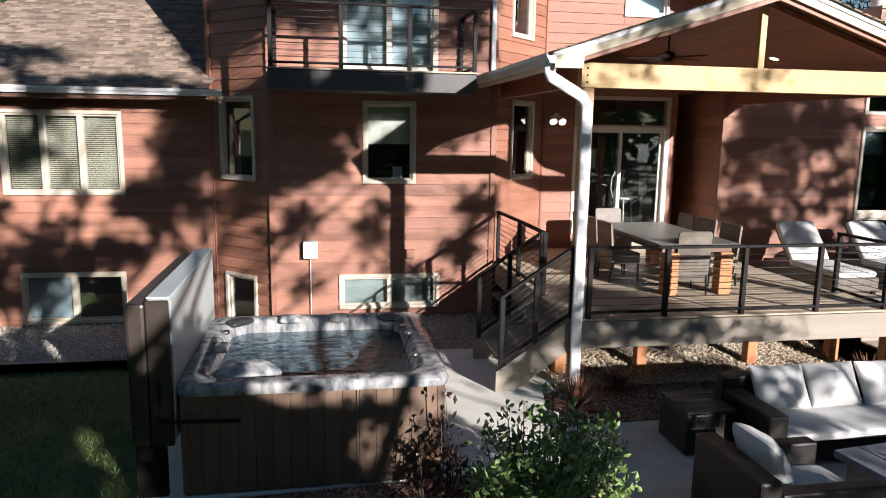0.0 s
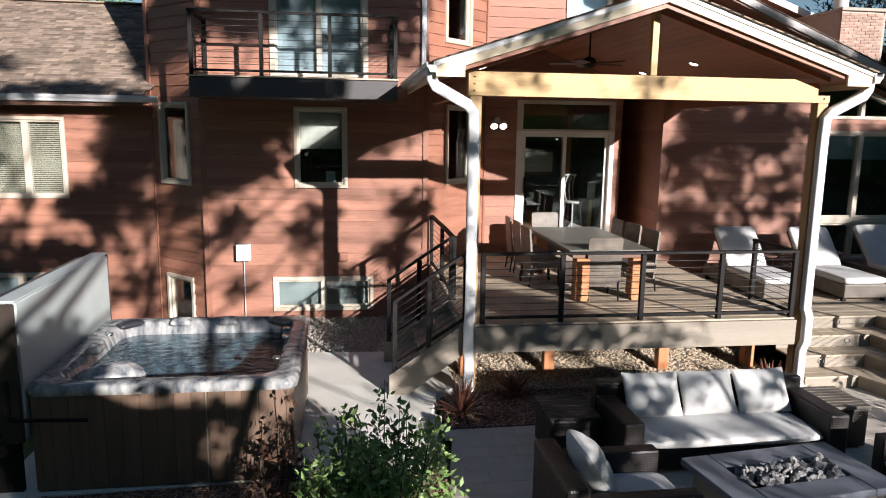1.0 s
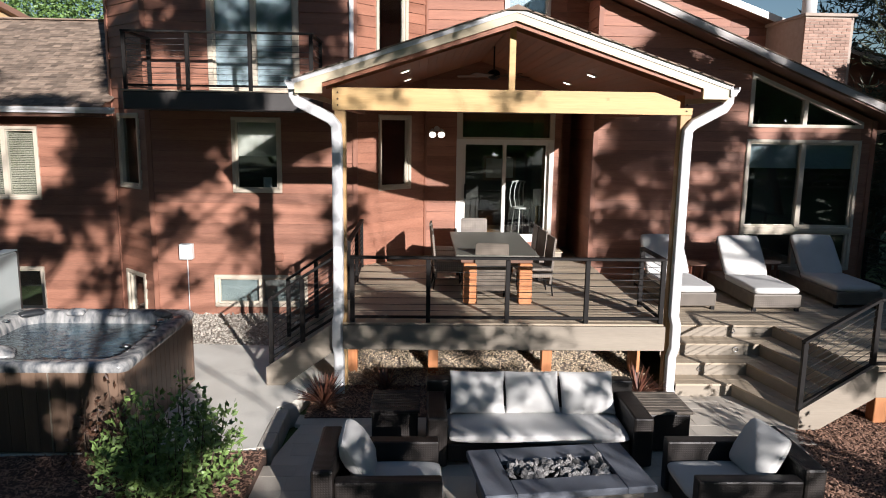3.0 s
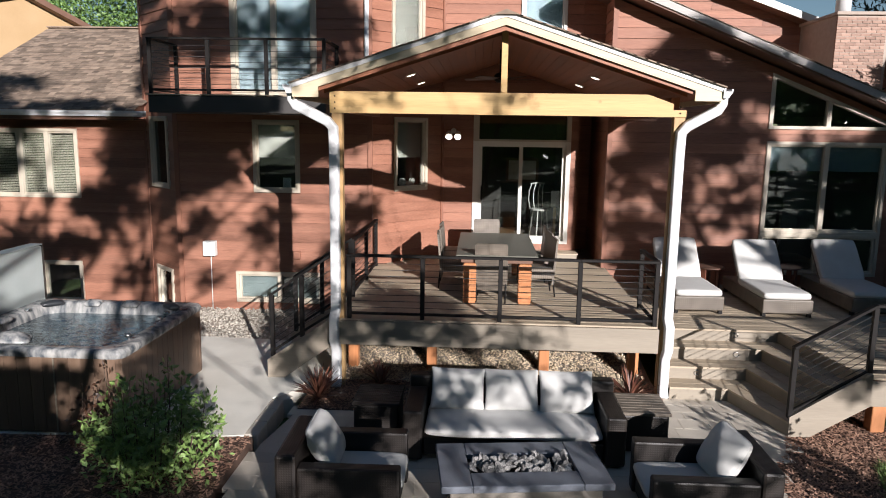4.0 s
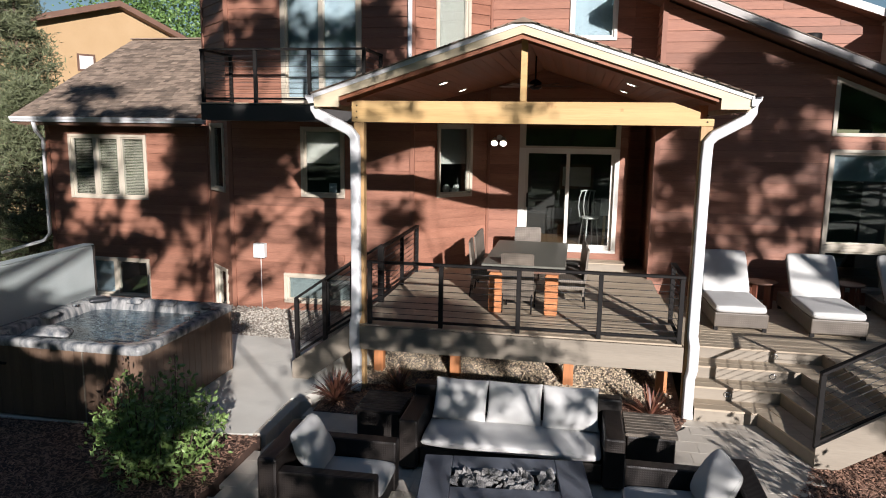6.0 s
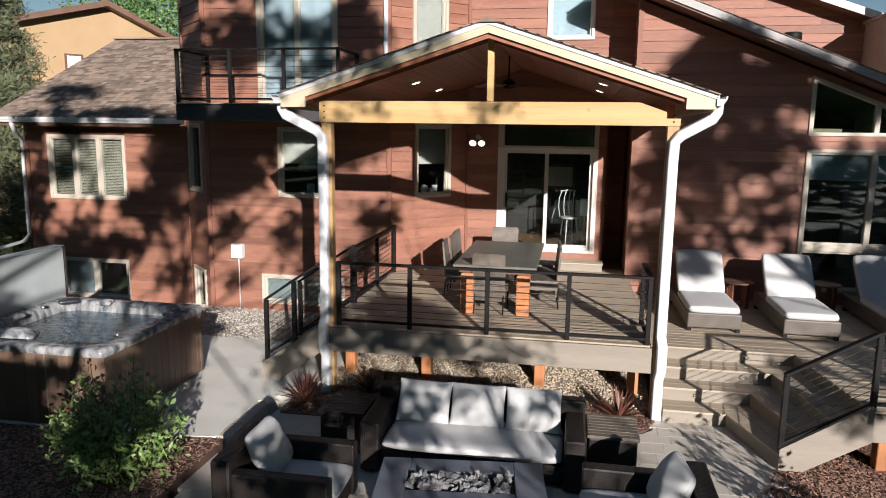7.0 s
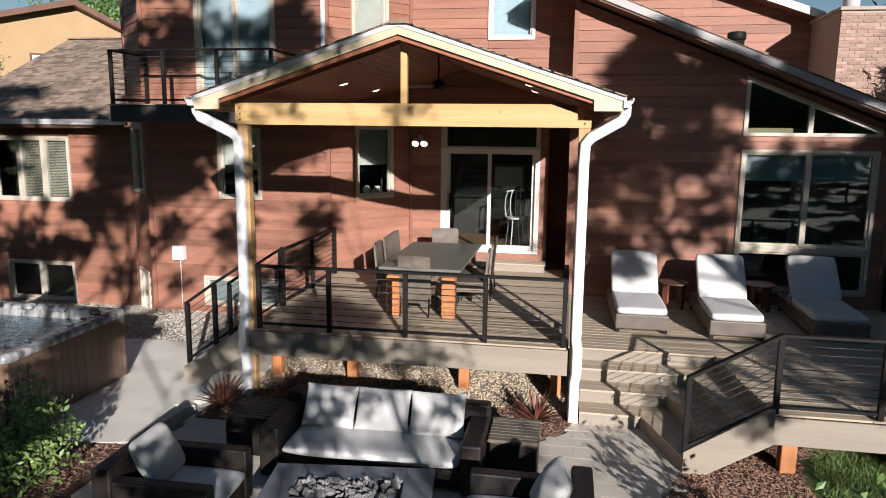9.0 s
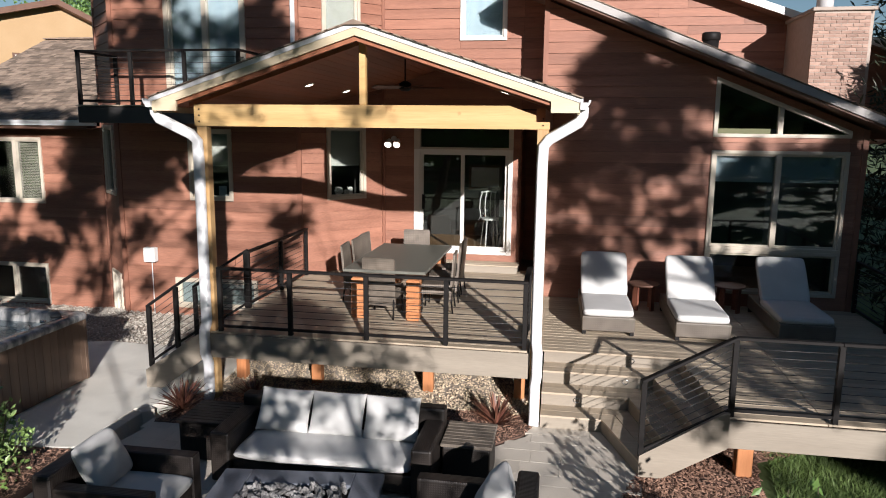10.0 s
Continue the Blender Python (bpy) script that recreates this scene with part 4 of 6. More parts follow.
for sgn, tip in ((-1, 2.63), (1, 8.125)):
    dx = abs(tip - RX)
    ze = RZ - PS * dx
    part("rake_board", prism([(RX, RZ - 0.015), (tip, ze - 0.015), (tip, ze - 0.17), (tip - sgn * 0.34, ze - 0.17), (tip - sgn * 0.34, ze + 0.34 * PS - 0.15), (RX, RZ - 0.15)], along_x(7.85), 0.04), RAKE_PAINT, porch, "cream rake board")
    part("drip_edge", prism([(RX, RZ + 0.012), (tip + sgn * 0.03, ze + 0.002), (tip + sgn * 0.03, ze - 0.062), (RX, RZ - 0.052)], along_x(7.835), 0.012), GUTTER, porch)
    part("rafter", prism([(RX, RZ - 0.16), (tip - sgn * 0.35, ze + 0.35 * PS - 0.16), (tip - sgn * 0.35, ze + 0.35 * PS - 0.22), (RX, RZ - 0.22)], along_x(8.17), 0.09), CEILING_WOOD, porch)
    part("rafter", prism([(RX, RZ - 0.13), (tip - sgn * 0.34, ze + 0.34 * PS - 0.13), (tip - sgn * 0.34, ze + 0.34 * PS - 0.2), (RX, RZ - 0.21)], along_x(7.895), 0.04), CEILING_WOOD, porch)
    part("fascia", block(min(tip, tip - sgn * 0.03), max(tip, tip - sgn * 0.03), 7.89, 13.2 if sgn > 0 else 11.8, ze - 0.19, ze - 0.02), RAKE_PAINT, porch)
    # stained boards of the sloping ceiling
    a = math.atan(PS) * -sgn
    n = int((dx - 0.12) / math.cos(a) / 0.14)
    for i in range(n):
        s0 = 0.02 + i * 0.14
        bm = block(s0 if sgn > 0 else -s0 - 0.137, s0 + 0.137 if sgn > 0 else -s0, 7.94, 13.36, -0.012, 0.0, 0.002)
        bm.transform(Matrix.Translation((RX, 0, RZ - 0.122)) @ Matrix.Rotation(-a, 4, "Y"))
        part("ceiling_board", bm, CEILING_WOOD, porch)
    # shingles: three courses along the rakes and the rest
    rows = []
    L = dx / math.cos(a)
    q = -0.03
    while q < L:
        y = 7.80
        while y < 13.3:
            wdt = rng.choice((0.28, 0.34, 0.4))
            b = block(max(0.0, L - q - 0.19), L - q, y, min(y + wdt - 0.008, 13.4), 0.0, 0.016)
            m = Matrix.Translation((RX, 0, RZ)) @ Matrix.Scale(sgn, 4, (1, 0, 0)) @ Matrix.Rotation(abs(a), 4, "Y") @ Matrix.Translation((0, 0, 0.004 + rng.uniform(0, 0.006)))
            rows.append(([m @ p.co for p in b.verts], [[v.index for v in f.verts] for f in b.faces]))
            b.free()
            y += wdt
        q += 0.15
    scatter_mesh("shingles", rows, upper_shingle, porch, "dark brown asphalt shingles")
part("ridge_cap", prism([(RX - 0.16, RZ - 0.03), (RX, RZ + 0.035), (RX + 0.16, RZ - 0.03)], along_x(7.79), 5.6), SHINGLE, porch)
part("valance", block(3.07, 3.18, 8.28, 12.0, 3.86, 4.1), CEILING_WOOD, porch)
part("valance", block(7.60, 7.71, 8.28, 12.4, 3.86, 4.1), CEILING_WOOD, porch)
ze = RZ - PS * 2.74
gutter((2.63, 11.85, ze - 0.02), (2.63, 7.82, ze - 0.02), porch)
gutter((8.125, 7.82, ze - 0.02), (8.125, 12.4, ze - 0.02), porch)


def spout(x_top, x_post, sgn):
    pts = [(x_top, 7.97, ze - 0.1), (x_top, 7.98, ze - 0.2), (x_top - sgn * 0.035, 7.99, ze - 0.27), (x_post + sgn * 0.085, 8.07, 3.73), (x_post + sgn * 0.01, 8.09, 3.64),
           (x_post, 8.09, 3.4), (x_post, 8.09, 1.14), (x_post + sgn * 0.02, 8.05, 1.02), (x_post + sgn * 0.02, 8.045, 0.70), (x_post, 8.09, 0.56), (x_post, 8.09, 0.10), (x_post, 8.03, 0.02)]
    return part("downspout", tube(pts, 0.05, 12, flat=(0.066, 0.048)), GUTTER, porch, "white downspout on the corner post", True)


spout(2.60, 3.127, -1)
spout(8.16, 7.695, 1)
for x, y in ((3.95, 10.1), (3.95, 12.0), (6.87, 10.1), (6.87, 12.0)):
    z = RZ - 0.138 - PS * abs(x - RX)
    a = math.atan(PS) * (1 if x > RX else -1)
    bm = tube([(0, 0, 0.004), (0, 0, -0.012)], 0.085, 18)
    bm.transform(Matrix.Translation((x, y, z)) @ Matrix.Rotation(a, 4, "Y"))
    lt = part("ceiling_light", bm, WHITE, porch, "round recessed ceiling light, lit")
    bm = tube([(0, 0, -0.013), (0, 0, -0.016)], 0.062, 18)
    bm.transform(Matrix.Translation((x, y, z)) @ Matrix.Rotation(a, 4, "Y"))
    part("lens", bm, LAMP, lt)
for x in (3.13, 7.69):
    for z in (3.89, 3.97) if x > 5 else (3.90, 3.98, 4.06):
        part("bolt", tube([(x, 8.14, z), (x, 8.132, z)], 0.011, 8), BLACK, porch)
fan = thing("ceiling_fan", pose(5.385, 10.6, 4.48), "dark ceiling fan on a short rod", "ceiling fan")
part("rod", tube([(0, 0, 0.47), (0, 0, 0.08)], 0.014, 8), BLACK, fan)
part("motor", tube([(0, 0, 0.1), (0, 0, 0.06), (0, 0, -0.02), (0, 0, -0.06)], [0.04, 0.1, 0.1, 0.05], 16), BLACK, fan)
for i in range(5):
    bm = block(0.1, 0.62, -0.06, 0.06, -0.006, 0.006, 0.004)
    bm.transform(Matrix.Rotation(i * 2 * math.pi / 5 + 0.3, 4, "Z") @ Matrix.Rotation(radians(12), 4, "X"))
    part("blade", bm, BROWN_TRIM, fan)

# ---- ground ----
def smooth(a, b, x):
    t = min(1, max(0, (x - a) / (b - a)))
    return t * t * (3 - 2 * t)


def ground_z(x, y):
    """Lawn level, falling away under the house and the beds and rolling far off."""
    dip = smooth(9.6, 11.0, y) * smooth(-16, -8, x) * (1 - smooth(14, 20, x)) * (1 - smooth(20, 26, y))
    flatbed = smooth(-0.6, 0.2, x) * (1 - smooth(8.6, 9.4, x)) * smooth(2.0, 3.0, y)
    far = smooth(18, 60, math.hypot(x - 3, y - 5))
    return -0.03 - 0.3 * dip - 0.12 * flatbed * (1 - dip) + far * (noise.noise(Vector((x * 0.02, y * 0.02, 0))) * 1.2)


def axis(lo, hi, fine_lo, fine_hi, step):
    out, v = [], fine_lo
    while v <= fine_hi:
        out.append(v)
        v += step
    g = step
    while out[-1] < hi:
        g *= 1.35
        out.append(out[-1] + g)
    g = step
    while out[0] > lo:
        g *= 1.35
        out.insert(0, out[0] - g)
    return out


gx, gy = axis(-600, 600, -9, 16, 0.5), axis(-600, 600, -6, 20, 0.5)
bm = bmesh.new()
vv = [[bm.verts.new((x, y, ground_z(x, y))) for y in gy] for x in gx]
for i in range(len(gx) - 1):
    for j in range(len(gy) - 1):
        bm.faces.new((vv[i][j], vv[i + 1][j], vv[i + 1][j + 1], vv[i][j + 1])).smooth = True
tagged(part("ground", bm, LAWN), "dark green lawn reaching away round the house", "ground", "", "structure")

PATH_Z = 0.10
path = [(-1.62, 5.95), (2.20, 6.15), (2.42, 6.2), (2.42, 7.36), (2.58, 7.48), (2.74, 8.2), (3.0, 8.3), (3.0, 9.6), (2.3, 9.9), (0.2, 10.0), (-1.62, 9.4)]
bm = prism(path, Matrix.Translation((0, 0, -0.25)), PATH_Z + 0.25)
bmesh.ops.bevel(bm, geom=[e for e in bm.edges if all(v.co.z > 0 for v in e.verts)], offset=0.002, segments=1, affect="EDGES")
tagged(part("concrete_path", bm, CONCRETE), "pale concrete path and pad carrying the hot tub", "path", "", "structure")

# kerb stones between the path and the lower patio
kerb = thing("kerb", pose(0, 0, 0), "low grey kerb of long stones between concrete path and patio", "kerb", "", "structure")
for p, q in (((2.505, 6.20), (2.505, 6.58)), ((2.505, 6.588), (2.505, 6.968)), ((2.505, 6.976), (2.505, 7.30)), ((2.52, 7.33), (2.64, 7.46))):
    part("stone", beam((*p, -0.03), (*q, -0.03), 0.166, 0.27, 0.012), PAVER, kerb)

# pavers of the patio
PATIO = [(2.60, 2.2), (8.2, 2.2), (8.25, 5.2), (8.45, 6.1), (8.72, 6.45), (8.93, 6.95), (8.6, 8.06), (7.72, 8.06), (7.62, 7.75), (7.2, 7.32), (4.6, 7.24), (2.80, 7.22), (2.62, 6.2)]
bed = [(x, y) for x, y in PATIO]
patio = tagged(part("patio", prism(bed, Matrix.Translation((0, 0, -0.3)), 0.296), PAVER), "patio of smooth grey-beige pavers with faint joints", "patio", "", "structure")
rng = random.Random(11)


def inside_poly(p, poly):
    c = False
    for (ax, ay), (bx, by) in zip(poly, poly[1:] + poly[:1]):
        if (ay > p[1]) != (by > p[1]) and p[0] < (bx - ax) * (p[1] - ay) / (by - ay) + ax:
            c = not c
    return c


pav = {}
y = 2.2
while y < 8.1:
    h = rng.choice((0.24, 0.3))
    x = 2.3 + rng.uniform(0, 0.2)
    while x < 9.0:
        w = rng.choice((0.3, 0.36, 0.45))
        if inside_poly((x + w / 2, y + h / 2), PATIO):
            key = (w, h)
            if key not in pav:
                b = block(-w / 2 + 0.0016, w / 2 - 0.0016, -h / 2 + 0.0016, h / 2 - 0.0016, -0.05, 0.0, 0.002)
                me = bpy.data.meshes.new("paver")
                b.to_mesh(me)
                b.free()
                me.materials.append(PAVER)
                pav[key] = me
            share("paver", pav[key], Matrix.Translation((x + w / 2, y + h / 2, rng.uniform(-0.0006, 0.0006))), patio)
        x += w
    y += h


def stones(name, area, count, size, material, label, parent=None, z=None, chip=False, category="gravel"):
    """Loose pieces strewn over an outline."""
    xs, ys = [p[0] for p in area], [p[1] for p in area]
    items = []
    while len(items) < count:
        x, y = rng.uniform(min(xs), max(xs)), rng.uniform(min(ys), max(ys))
        if not inside_poly((x, y), area):
            continue
        s = size * rng.uniform(0.5, 1.25)
        base = (z(x, y) if z else ground_z(x, y))
        rot = Euler((rng.uniform(-0.5, 0.5), rng.uniform(-0.5, 0.5), rng.uniform(0, 6.3))).to_matrix()
        if chip:
            sh = (s * rng.uniform(0.8, 1.6), s * rng.uniform(0.25, 0.5), s * 0.14)
            pts = [(-1, -1, 0), (1, -0.7, 0.2), (0.8, 1, 0), (-0.8, 0.8, 0.3), (0, 0, 1), (0.1, 0, -1)]
        else:
            sh = (s * rng.uniform(0.7, 1), s * rng.uniform(0.6, 0.9), s * rng.uniform(0.4, 0.65))
            pts = [(1, 0, 0), (0, 1, 0), (-1, 0, 0), (0, -1, 0), (0, 0, 1), (0, 0, -1)]
            pts = [tuple(c * rng.uniform(0.75, 1.2) for c in p) for p in pts]
        c = Vector((x, y, base + sh[2] * rng.uniform(0.2, 0.9)))
        vs = [c + rot @ Vector((p[0] * sh[0], p[1] * sh[1], p[2] * sh[2])) for p in pts]
        items.append((vs, [(0, 1, 4), (1, 2, 4), (2, 3, 4), (3, 0, 4), (1, 0, 5), (2, 1, 5), (3, 2, 5), (0, 3, 5)]))
    ob = scatter_mesh(name, items, material, parent, label)
    return tagged(ob, "", category)


def bed_sheet(name, area, z, material, label):
    bm = prism(area, Matrix.Translation((0, 0, z - 0.3)), 0.3)
    return tagged(part(name, bm, material), label, "ground", "", "structure")


LEFT_BED = [(-9.0, 10.45), (-1.75, 10.2), (-1.65, 9.4), (0.2, 10.0), (2.3, 9.92), (3.05, 9.65), (3.05, 12.1), (-0.8, 12.1), (-1.87, 13.1), (-9.0, 13.1)]


def left_z(x, y):
    return 0.05 - 0.27 * smooth(10.2, 12.6, y) * (1 - smooth(-2.2, -0.6, x))


bm = bmesh.new()
n = 14
for i in range(28):
    for j in range(n):
        q = [(-9 + 12.1 * (i + a) / 28, 9.4 + 3.75 * (j + b) / n) for a, b in ((0, 0), (1, 0), (1, 1), (0, 1))]
        if inside_poly((sum(p[0] for p in q) / 4, sum(p[1] for p in q) / 4), LEFT_BED):
            bm.faces.new([bm.verts.new((x, y, left_z(x, y) - 0.02)) for x, y in q])
bmesh.ops.remove_doubles(bm, verts=bm.verts, dist=0.001)
tagged(part("gravel_bed", bm, GRIT), "soil under the gravel bed by the house wall", "ground", "", "structure")
stones("gravel", LEFT_BED, 16000, 0.03, GREY_GRAVEL, "grey and tan river gravel along the house wall", z=left_z)
UNDER = [(3.0, 8.35), (7.6, 8.35), (7.7, 12.4), (3.0, 12.0)]


def under_z(x, y):
    return 0.02 + 0.42 * smooth(8.5, 11.2, y)


bm = bmesh.new()
for j in range(10):
    y0, y1 = 8.35 + 0.39 * j, 8.35 + 0.39 * (j + 1)
    bm.faces.new([bm.verts.new((x, y, under_z(x, y) - 0.02)) for x, y in ((3.0, y0), (7.68, y0), (7.68, y1), (3.0, y1))])
tagged(part("under_deck_grit", bm, GRIT), "sandy grit rising below the deck", "ground", "", "structure")
stones("gravel", UNDER, 20000, 0.023, GRAVEL, "sunlit tan gravel under the deck", z=under_z)
MULCH_A = [(2.78, 7.24), (7.15, 7.36), (7.55, 7.72), (7.68, 8.02), (7.6, 8.4), (2.95, 8.4), (2.78, 8.2)]
bed_sheet("mulch_bed", MULCH_A, 0.01, SOIL, "dark soil of the planting strip")
stones("bark_mulch", MULCH_A, 7000, 0.021, MULCH, "dark red-brown bark mulch below the deck edge", z=lambda x, y: 0.015, chip=True, category="mulch")
MULCH_B = [(-1.2, 3.6), (2.55, 3.2), (2.55, 6.15), (2.2, 6.12), (-1.4, 5.93)]
bed_sheet("mulch_bed", MULCH_B, 0.096, SOIL, "dark soil of the shrub bed")
stones("bark_mulch", MULCH_B, 12000, 0.022, MULCH, "dark red-brown bark mulch round the shrub", z=lambda x, y: 0.10, chip=True, category="mulch")
MULCH_C = [(8.2, 2.2), (10.0, 3.6), (10.2, 5.6), (10.25, 7.0), (10.35, 7.6), (12.2, 8.6), (12.4, 9.5), (9.2, 9.5), (8.93, 7.0), (8.7, 6.45), (8.44, 6.1), (8.25, 5.2)]
bed_sheet("mulch_bed", MULCH_C, -0.01, SOIL, "soil of the planting bed by the steps")
stones("bark_mulch", MULCH_C, 22000, 0.022, MULCH, "red-brown bark mulch by the steps", z=lambda x, y: 0.0, chip=True, category="mulch")

# ---- furniture ----
def cushion(name, w, d, h, m, parent, label=""):
    back = name == "back_cushion"
    c = part(name, pad(w, d, h, 0.6, 18, 0.45, w > 0.6) if back else pad(w, d, h, 0.78, 18, 0.25), CUSHION, parent, label)
    c.matrix_local = m
    p = part("piping", piping(w, d, h, 0.004, back and w > 0.6), CUSHION, c)
    return c


def sofa():
    s = thing("outdoor_sofa", pose(5.53, 6.38, 0), "dark brown wicker outdoor sofa with three off-white back cushions", "sofa")
    part("base", block(-1.0, 1.0, -0.42, 0.32, 0.06, 0.255, 0.015), WICKER, s)
    part("backrest", block(-1.22, 1.22, 0.32, 0.50, 0.03, 0.715, 0.03, 2), WICKER, s)
    for x in (-1.22, 1.0):
        part("arm", block(x, x + 0.22, -0.50, 0.315, 0.03, 0.59, 0.025, 2), WICKER, s)
    cushion("seat_cushion", 1.98, 0.84, 0.17, pose(0, -0.06, 0.25), s, "long off-white seat cushion")
    for i, x in enumerate((-0.64, 0.0, 0.645)):
        cushion("back_cushion", 0.628, 0.49, 0.22, pose(x, 0.07, 0.40, 59 + i, 0, (-1.5, 1, 2.5)[i]) @ pose(0, 0.245, -0.10), s)
    return s


def armchair(m, label, lean, side, turn):
    s = thing("wicker_armchair", m, label, "armchair", "armchairs at the fire table")
    part("base", block(-0.42, 0.50, -0.33, 0.33, 0.05, 0.265, 0.012), WICKER, s)
    part("backrest", block(-0.62, -0.42, -0.48, 0.48, 0.03, 0.69, 0.03, 2), WICKER, s)
    for y in (-0.48, 0.33):
        part("arm", block(-0.415, 0.53, y, y + 0.15, 0.03, 0.575, 0.02, 2), WICKER, s)
    cushion("seat_cushion", 0.88, 0.65, 0.16, pose(0.11, 0, 0.26), s)
    cushion("back_cushion", 0.585, 0.50, 0.29, pose(-0.14, side, 0.41, 0, 0, turn) @ pose(0, 0, 0, 0, lean, 0) @ pose(0, 0, 0, 0, 0, 90) @ pose(0, 0, 0, 90, 0, 0) @ pose(0, 0.24, -0.125), s, "plump off-white back cushion")
    return s


sofa()
armchair(pose(3.90, 5.00, 0, 0, 0, 1), "dark brown wicker armchair with white cushions", -30, 0.03, 0)
armchair(pose(7.24, 5.02, 0, 0, 0, 180), "dark brown wicker armchair with white cushions beside the mulch", -30, -0.02, 8)

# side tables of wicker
for (x, y), lab in (((7.05, 6.6), "square wicker side table, sunlight coloured into its grey-brown slats"), ((3.95, 6.62), "square wicker side table, shade kept in its dark slats")):
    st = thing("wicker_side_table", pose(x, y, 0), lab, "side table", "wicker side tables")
    # slat colour carries the light: paler on the sunlit table, dark on the shaded
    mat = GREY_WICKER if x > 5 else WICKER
    part("body", block(-0.26, 0.26, -0.3, 0.3, 0.02, 0.46, 0.02, 2), WICKER, st)
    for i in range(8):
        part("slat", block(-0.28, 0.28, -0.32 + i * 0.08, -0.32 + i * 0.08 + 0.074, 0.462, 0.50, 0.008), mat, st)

# fire table
pit = thing("fire_table", pose(5.565, 5.12, 0, 0, 0, 7), "low rectangular fire table with a grey slab top and pebbles", "fire table")
part("body", block(-0.72, 0.72, -0.38, 0.38, 0.0, 0.345, 0.01), surface("taupe_stone_panel", (0.22, 0.2, 0.17), (0.3, 0.27, 0.23), rough=0.8, scale=4, fine=60), pit)
for a, b, c, d in ((-0.81, -0.52, -0.46, 0.46), (0.52, 0.81, -0.46, 0.46), (-0.518, 0.518, 0.19, 0.46), (-0.518, 0.518, -0.46, -0.19)):
    part("slab", block(a, b, c, d, 0.35, 0.42, 0.008), SLATE, pit)
part("burner_tray", block(-0.52, 0.52, -0.19, 0.19, 0.30, 0.375), BLACK, pit)
rng = random.Random(3)
shapes = []
for i in range(5):
    b = bmesh.new()
    bmesh.ops.create_icosphere(b, subdivisions=2, radius=1)
    for v in b.verts:
        v.co *= 1 + 0.7 * noise.noise(v.co * 1.0 + Vector((i * 9, 0, 0)))
        v.co.z *= 0.42
        v.co.x *= 1.25
    me = bpy.data.meshes.new("pebble")
    b.to_mesh(me)
    b.free()
    me.materials.append(STONE)
    shapes.append(me)
for i in range(110):
    s = rng.uniform(0.026, 0.05)
    share("pebble", shapes[i % 5], Matrix.Translation((rng.uniform(-0.49, 0.49), rng.uniform(-0.165, 0.165), 0.385 + rng.uniform(0, 0.05))) @ Euler([rng.uniform(0, 6) for _ in "abc"]).to_matrix().to_4x4() @ Matrix.Scale(s, 4), pit)

# dining table and chairs
table = thing("dining_table", pose(5.38, 10.42, DZ), "long outdoor dining table with a grey top and cedar legs", "dining table")
part("tabletop", block(-0.63, 0.63, -1.22, 1.22, 0.71, 0.755, 0.008), surface("grey_brown_tabletop", (0.115, 0.115, 0.095), (0.165, 0.162, 0.135), rough=0.38, scale=2, stretch=(4, 0.4, 1), fine=30), table)
part("apron", block(-0.55, 0.55, -1.12, 1.12, 0.62, 0.708, 0.005), BROWN_TRIM, table)
for x in (-0.41, 0.435):
    for y in (-1.1, 1.1):
        leg = part("leg", block(x - 0.09, x + 0.09, y - 0.09, y + 0.09, 0.0, 0.62, 0.006), CEDAR, table, "boxy cedar leg with slats")
        for k in range(6):
            z = 0.03 + k * 0.098
            part("slat", block(x - 0.1, x + 0.1, y - 0.1, y + 0.1, z, z + 0.085, 0.006), CEDAR, leg)


def dining_chair():
    c = thing("dining_chair", pose(0, 0, 0), "grey-brown woven wicker dining chair", "dining chair", "chairs round the table")
    part("seat", block(-0.25, 0.25, -0.24, 0.22, 0.30, 0.46, 0.02, 2), GREY_WICKER, c)
    outline = [(-0.25, 0.2), (0.25, 0.2)] + [(0.21 + 0.04 * math.cos(a * 0.393), 0.90 + 0.04 * math.sin(a * 0.393)) for a in range(5)]
    outline += [(-0.21 - 0.04 * math.sin(a * 0.393), 0.90 + 0.04 * math.cos(a * 0.393)) for a in range(5)]
    b = prism(outline, Matrix.Translation((0, 0.245, 0)) @ Matrix.Rotation(radians(90), 4, "X"), 0.032)
    b.transform(Matrix.Translation((0, 0.21, 0.4)) @ Matrix.Rotation(radians(-5), 4, "X") @ Matrix.Translation((0, -0.21, -0.4)))
    part("backrest", b, GREY_WICKER, c)
    for x in (-0.225, 0.225):
        part("leg", tube([(x, -0.21, 0.4), (x, -0.225, 0.0)], [0.017, 0.012], 8), BLACK, c)
        part("leg", tube([(x, 0.21, 0.4), (x, 0.26, 0.0)], [0.017, 0.012], 8), BLACK, c)
    return c


first = dining_chair()
first.matrix_basis = pose(5.31, 9.50, DZ, 0, 0, 177)
for x, y, r in ((4.68, 10.42, 93), (4.69, 11.02, 90), (4.67, 11.58, 87), (6.06, 9.98, -86), (6.04, 10.65, -84), (6.02, 11.3, -90), (5.25, 11.98, 3)):
    copy_thing(first, pose(x, y, DZ, 0, 0, r))


